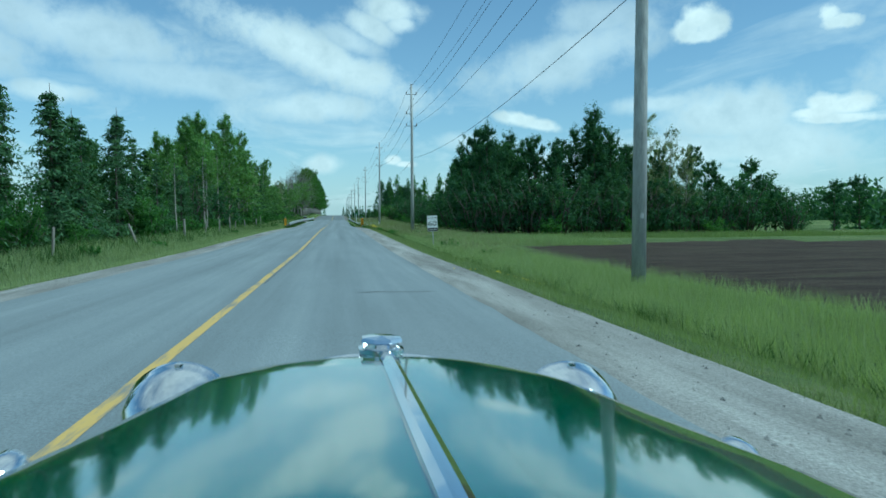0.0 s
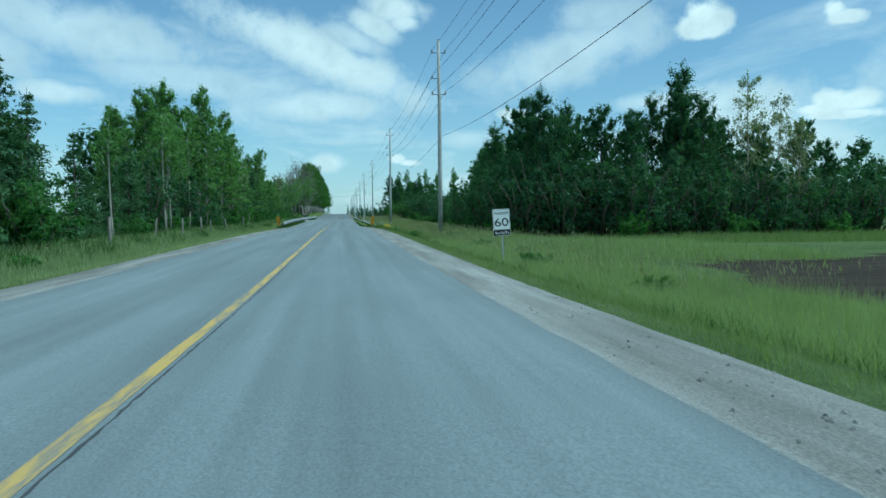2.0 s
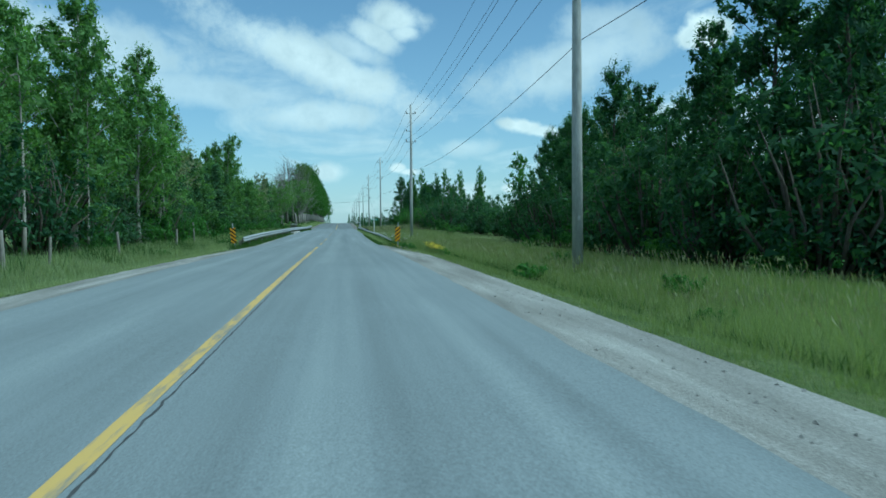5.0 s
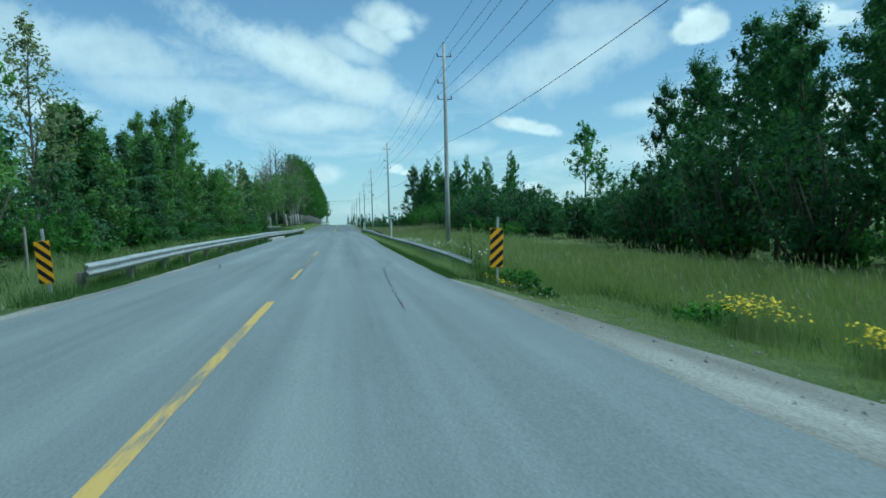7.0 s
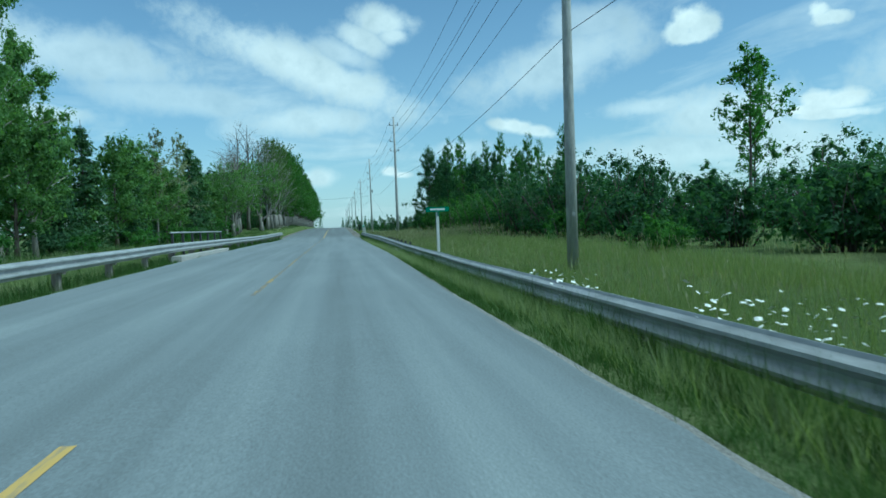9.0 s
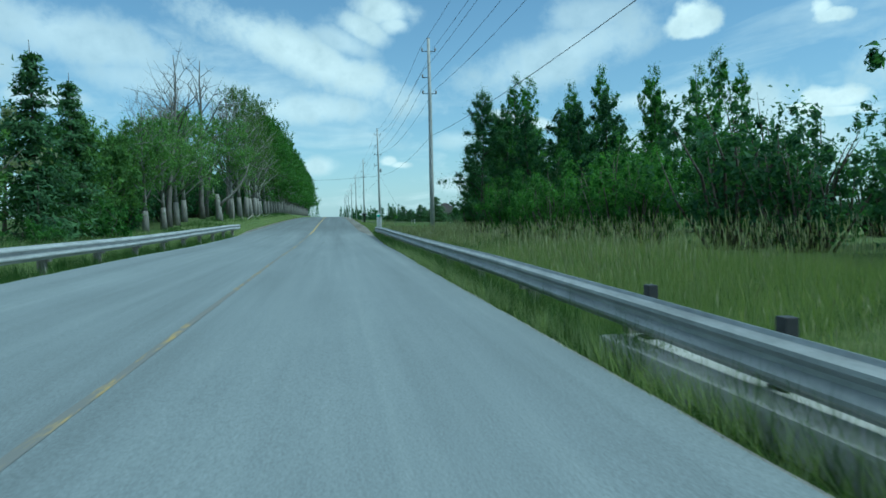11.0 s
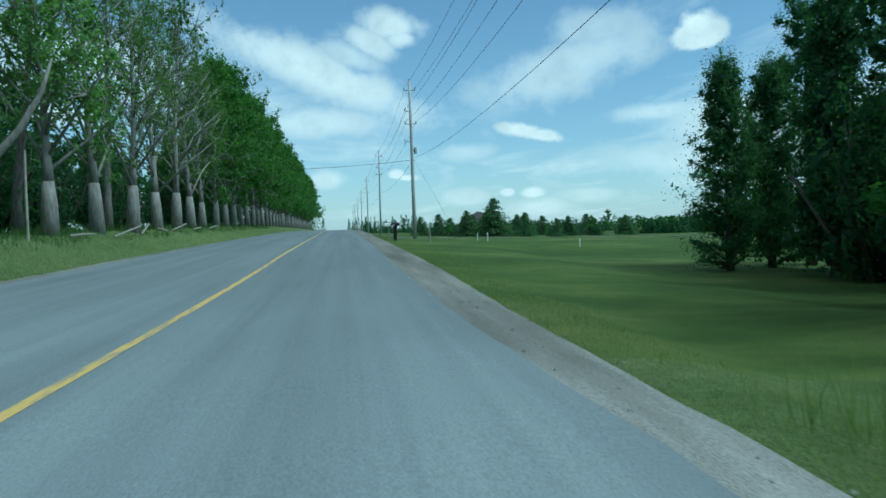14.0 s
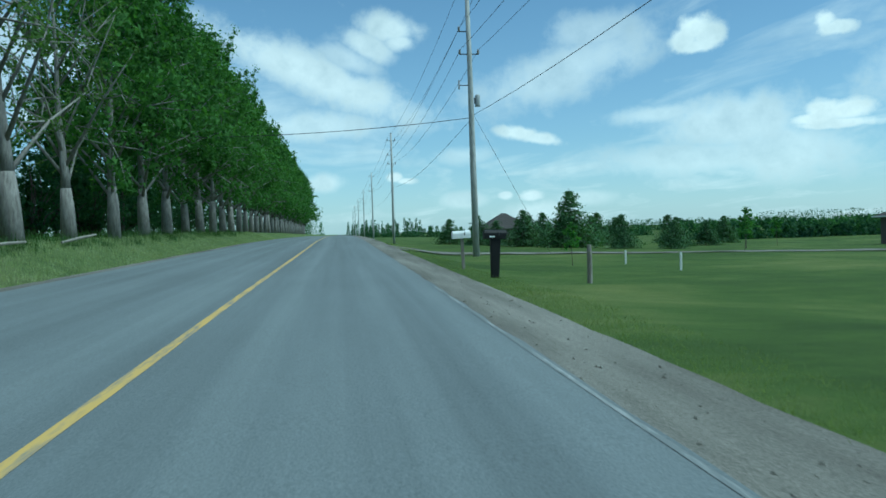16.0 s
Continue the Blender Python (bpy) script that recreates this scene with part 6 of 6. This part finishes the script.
# ---- grass, weeds and flowers ----
def grass(name, x0, x1, y0, y1, count, h0, h1, mat, label, width=0.006, seed=0, lean=0.35, clump=0.0, wind=-0.1, heads=False):
    """A stand of thin pointed blades, one mesh; heads: each stalk ends in a feathery seed head."""
    rng = np.random.default_rng(seed)
    if clump:
        k = max(int(count / 30), 4)
        cx, cy = rng.uniform(x0, x1, k), rng.uniform(y0, y1, k)
        i = rng.integers(0, k, count)
        x, y = cx[i] + rng.normal(0, clump, count), cy[i] + rng.normal(0, clump, count)
        hs = rng.uniform(0.8, 1.1, k)[i]
        x = np.where((x < x0) | (x > x1), rng.uniform(x0, x1, count), x)
    else:
        x, y = rng.uniform(x0, x1, count), rng.uniform(y0, y1, count)
        hs = np.ones(count)
    lo = np.where(x > 0, np.interp(y, *zip(*GRAVEL_E)), np.interp(y, *zip(*GRAVEL_W))) - rng.uniform(0.0, 0.25, count) ** 2
    keep = np.abs(x) > lo
    x, y, hs, count = x[keep], y[keep], hs[keep], int(keep.sum())
    z = np.array([ground_z(a, b) for a, b in zip(x, y)]) - 0.02
    h = rng.uniform(h0, h1, count) * hs
    a = rng.uniform(0, 2 * np.pi, count)
    w = width * rng.uniform(0.6, 1.4, count)
    sx, sy = np.cos(a) * w / 2, np.sin(a) * w / 2
    lx = rng.normal(wind, lean, count) * h * 0.6
    ly = rng.normal(-0.05, lean, count) * h * 0.6
    tip = np.stack([x + lx, y + ly, z + h * 0.96], 1)
    foot = [np.stack([x - sx, y - sy, z], 1), np.stack([x + sx, y + sy, z], 1)]
    v, n = np.stack(foot + [tip], 1).reshape(-1, 3), count
    if heads:
        along = (tip - (foot[0] + foot[1]) / 2) * 0.2
        side = np.stack([np.cos(a), np.sin(a), 0 * a], 1) * 0.016
        plume = np.stack([tip - along * 0.6, tip + along * 0.2 + side, tip + along * 0.7 - side * 0.5], 1)
        v, n = np.concatenate([v, plume.reshape(-1, 3)]), 2 * count
    me = bpy.data.meshes.new(name)
    me.vertices.add(3 * n)
    me.vertices.foreach_set("co", v.ravel())
    me.loops.add(3 * n)
    me.loops.foreach_set("vertex_index", np.arange(3 * n))
    me.polygons.add(n)
    me.polygons.foreach_set("loop_start", np.arange(n) * 3)
    me.polygons.foreach_set("loop_total", np.full(n, 3))
    me.materials.append(MATS[mat])
    me.update(calc_edges=True)
    me.validate()
    return tagged(new(name, me), label, "grass", kind="stuff")


# beside the field
grass("verge_grass", 4.72, 7.1, 0, 92, 60000, 0.06, 0.2, "blade", "short rough grass along the gravel", 0.008, 1, 0.5, clump=0.14)
grass("tall_grass", 6.7, 9.9, 3, 60, 110000, 0.26, 0.5, "blade_light", "soft pale green grass in the ditch", 0.007, 2, 0.5, clump=0.3, wind=-0.15)
grass("tall_grass", 6.9, 14.5, 55, 100, 80000, 0.28, 0.58, "blade", "soft pale green grass before the wood", 0.010, 3, 0.5, clump=0.35, wind=-0.15)
grass("field_edge_grass", 12.5, 48, 50, 66, 30000, 0.3, 0.65, "blade", "green grass between the wood and the ploughed field", 0.022, 19, 0.45, clump=0.5)
grass("seed_grass", 7.0, 10.5, 28, 100, 6000, 0.45, 0.75, "blade_dry", "pale seeding grass stalks", 0.005, 4, 0.35, wind=-0.3, heads=True)
grass("tall_weeds", 6.6, 7.6, 6, 92, 6000, 0.15, 0.4, "weed", "broad-leaved dark weeds in the ditch", 0.014, 5, 0.7, clump=0.3)
grass("tall_grass", 9.6, 17, 37, 60, 45000, 0.25, 0.5, "blade_light", "pale grass running down to the wood", 0.012, 33, 0.5, clump=0.4, wind=-0.15)
# behind the guard rail
# two stands in dark weed colour, which paints in the rail's shade
grass("rail_grass", 3.46, 4.3, 92, 189, 80000, 0.07, 0.24, "weed", "short green grass below the guard rail", 0.006, 6, 0.5, clump=0.1)
grass("rail_grass", 4.1, 4.7, 92, 190, 45000, 0.3, 0.62, "weed", "longer grass round the guard rail's posts, coloured dark for shade", 0.008, 23, 0.4, clump=0.12)
grass("rail_grass", 3.8, 4.5, 92, 190, 40000, 0.2, 0.5, "blade_light", "yellowish grass tufts leaning out below the rail", 0.006, 24, 0.6, clump=0.12)
grass("marsh_grass", 4.65, 7.5, 92, 152, 90000, 0.25, 0.5, "blade", "soft green and yellow grass behind the guard rail", 0.006, 7, 0.45, clump=0.35)
grass("marsh_grass", 7.5, 15, 95, 158, 45000, 0.35, 0.65, "blade", "tall marsh grass", 0.011, 8, 0.45, clump=0.4)
# the bushes' shade is put into the colour: weed instead of blade
grass("shade_grass", 4.65, 13, 150, 184, 76000, 0.12, 0.34, "weed", "green grass between the rail and the bushes, coloured dark for shade", 0.008, 25, 0.5, clump=0.3)
grass("reed_grass", 5.2, 10.5, 181, 191.5, 3600, 0.6, 1.15, "blade_dry", "pale reed stalks with feathery heads round the pole", 0.006, 20, 0.2, heads=True)
grass("marsh_grass", 5.0, 10.5, 181, 192, 24000, 0.3, 0.7, "blade", "tall grass at the rail's end", 0.0065, 21, 0.4, clump=0.35)
grass("marsh_grass", 4.8, 13, 150, 171, 34000, 0.3, 0.8, "blade", "tall pale grass before the willow bushes", 0.008, 31, 0.4, clump=0.35)
grass("reed_grass", 5.4, 13, 151, 172, 2600, 0.8, 1.35, "blade_dry", "stand of straw-coloured reeds behind the rail", 0.006, 32, 0.2, clump=0.6, heads=True)
grass("reed_grass", 5.2, 8.5, 172, 184, 500, 0.5, 0.95, "blade_dry", "scattered pale stalks with seed heads", 0.006, 9, 0.22, heads=True)
grass("reed_grass", 5.4, 12.5, 98, 150, 3000, 0.5, 0.9, "blade_dry", "pale seed heads over the marsh grass", 0.006, 26, 0.25, heads=True)
grass("reed_grass", 7.6, 12.6, 162, 182, 1000, 0.6, 1.1, "blade_dry", "stand of pale reeds before the bushes", 0.006, 30, 0.2, clump=0.5, heads=True)
grass("marsh_weeds", 5, 9, 94, 186, 4000, 0.2, 0.5, "weed", "broad-leaved weeds behind the rail", 0.011, 10, 0.6, clump=0.35)
# far side of the road
grass("verge_grass", -6.6, -4.75, 4, 192, 50000, 0.08, 0.24, "blade_light", "short green grass across the road", 0.012, 11, 0.5, clump=0.16)
grass("tall_grass", -10.5, -6.2, 8, 190, 75000, 0.25, 0.55, "blade_light", "soft green grass along the fence", 0.013, 12, 0.5, clump=0.25)
grass("tall_weeds", -10.8, -7.5, 10, 190, 9000, 0.3, 0.8, "weed", "broad-leaved weeds before the wood", 0.03, 13, 0.6, clump=0.35)
grass("rail_grass", -4.6, -3.95, 90, 188, 22000, 0.08, 0.26, "weed", "short green grass below the far rail", 0.010, 14, 0.5, clump=0.12)
grass("rail_grass", -5.1, -4.65, 90, 188, 16000, 0.2, 0.5, "weed", "longer dark grass round the far rail's posts", 0.012, 27, 0.4, clump=0.12)
grass("maple_grass", -8.5, -4.5, 188, 300, 65000, 0.08, 0.24, "blade_light", "short grass below the maples", 0.013, 15, 0.5, clump=0.2)
grass("maple_weeds", -10.5, -7.2, 188, 290, 12000, 0.2, 0.5, "weed", "weeds along the foot of the maples", 0.022, 16, 0.5, clump=0.3)
grass("gravel_tufts", 4.45, 5.0, 0, 80, 4000, 0.04, 0.13, "blade", "grass tufts at the gravel's edge", 0.008, 22, 0.5, clump=0.08)
grass("lawn_edge_grass", 4.35, 6.1, 188, 270, 60000, 0.03, 0.11, "blade", "rough olive grass at the lawn's edge", 0.007, 17, 0.6, clump=0.14)
grass("lawn_edge_tufts", 4.3, 4.75, 190, 265, 7000, 0.04, 0.13, "blade_dry", "straw-coloured tufts along the gravel", 0.007, 29, 0.6, clump=0.1)


def flowers(name, centres, count, mat, size, label, seed):
    """Small flower heads on thin stalks."""
    rng = np.random.default_rng(seed)
    verts, faces, idx = [], [], []
    for k in range(count):
        cx, cy, r, h = centres[k % len(centres)]
        x, y = cx + rng.normal(0, r), cy + rng.normal(0, r)
        z = ground_z(x, y)
        t = h * rng.uniform(0.65, 1.1)
        n = len(verts)
        s = size * rng.uniform(0.5, 1.3)
        tilt = rng.normal(0, 0.35, 2)
        for q in range(6):
            a = q * math.pi / 3
            dx, dy = math.cos(a) * s, math.sin(a) * s
            verts.append((x + dx, y + dy, z + t + dx * tilt[0] + dy * tilt[1] - s * 0.5 * ((q % 2) * 0.4)))
        verts.append((x, y, z + t + s * 0.25))
        for q in range(6):
            faces.append((n + q, n + (q + 1) % 6, n + 6))
            idx.append(0)
        m = len(verts)
        verts += [(x - 0.004, y, z), (x + 0.004, y, z), (x, y, z + t)]
        faces.append((m, m + 1, m + 2))
        idx.append(1)
    tagged(new(name, mesh_from(name, verts, faces, [mat, "blade"], idx)), label, "flowers", kind="stuff")


flowers("white_flowers", [(5.6, 111.0, 0.5, 0.75), (6.3, 112.5, 0.6, 0.85), (4.7, 115.5, 0.3, 0.6), (5.2, 118.0, 0.35, 0.75), (7.2, 110, 0.6, 0.9), (5.4, 99, 0.4, 0.8), (5.0, 112.4, 0.3, 0.8)], 300, "flower_white", 0.026, "white flower heads in the tall grass", 1)
flowers("yellow_flowers", [(5.55, 83.6, 0.13, 0.45), (5.7, 83.3, 0.16, 0.5), (5.6, 81.5, 0.13, 0.4), (5.75, 81.2, 0.14, 0.42)], 520, "flower_yellow", 0.015, "dense yellow flowers at the edge of the grass", 2)
flowers("yellow_flowers", [(4.5, 91.7, 0.16, 0.22), (4.7, 91.4, 0.12, 0.2)], 90, "flower_yellow", 0.012, "small yellow flowers at the foot of the striped marker", 4)
flowers("yellow_flowers", [(5.6, 17.5, 0.4, 0.12)], 28, "flower_yellow", 0.018, "few small yellow flowers beside the gravel", 3)


def mullein(x, y, h, seed):
    """A tall weed: leafy spires on straight stalks."""
    rng = np.random.default_rng(seed)
    root = tagged(new("tall_weed"), "tall pale green weed with upright leafy spires", "weed", "tall weeds behind the rail")
    runs, pos, out = [], [], []
    for k in range(4):
        dx, dy = rng.normal(0, 0.12, 2)
        top = h * rng.uniform(0.7, 1.0)
        runs.append(([(dx * 0.3, dy * 0.3, -0.05), (dx * 0.7, dy * 0.7, top * 0.5), (dx, dy, top)], [0.012, 0.009, 0.004]))
        t = rng.uniform(0.15, 1.0, 150)
        a = rng.uniform(0, 2 * math.pi, 150)
        r = 0.07 * (1.1 - t) + 0.012
        pos.append(np.stack([dx * t + np.cos(a) * r, dy * t + np.sin(a) * r, top * t], 1))
        out.append(np.stack([np.cos(a), np.sin(a), 0.6 + 0 * a], 1))
    part("stalk", tubes("stalk", runs, "weed", 5), root)
    part("leaf_spire", leaves("leaf_spire", np.concatenate(pos), np.concatenate(out), 0.06, "blade_light", rng, 2.8), root)
    root.matrix_basis = on_ground(x, y)


for i, (x, y, h) in enumerate([(5.25, 98.6, 1.9), (5.05, 98.9, 1.5), (5.6, 99.6, 1.3)]):
    mullein(x, y, h, 200 + i)
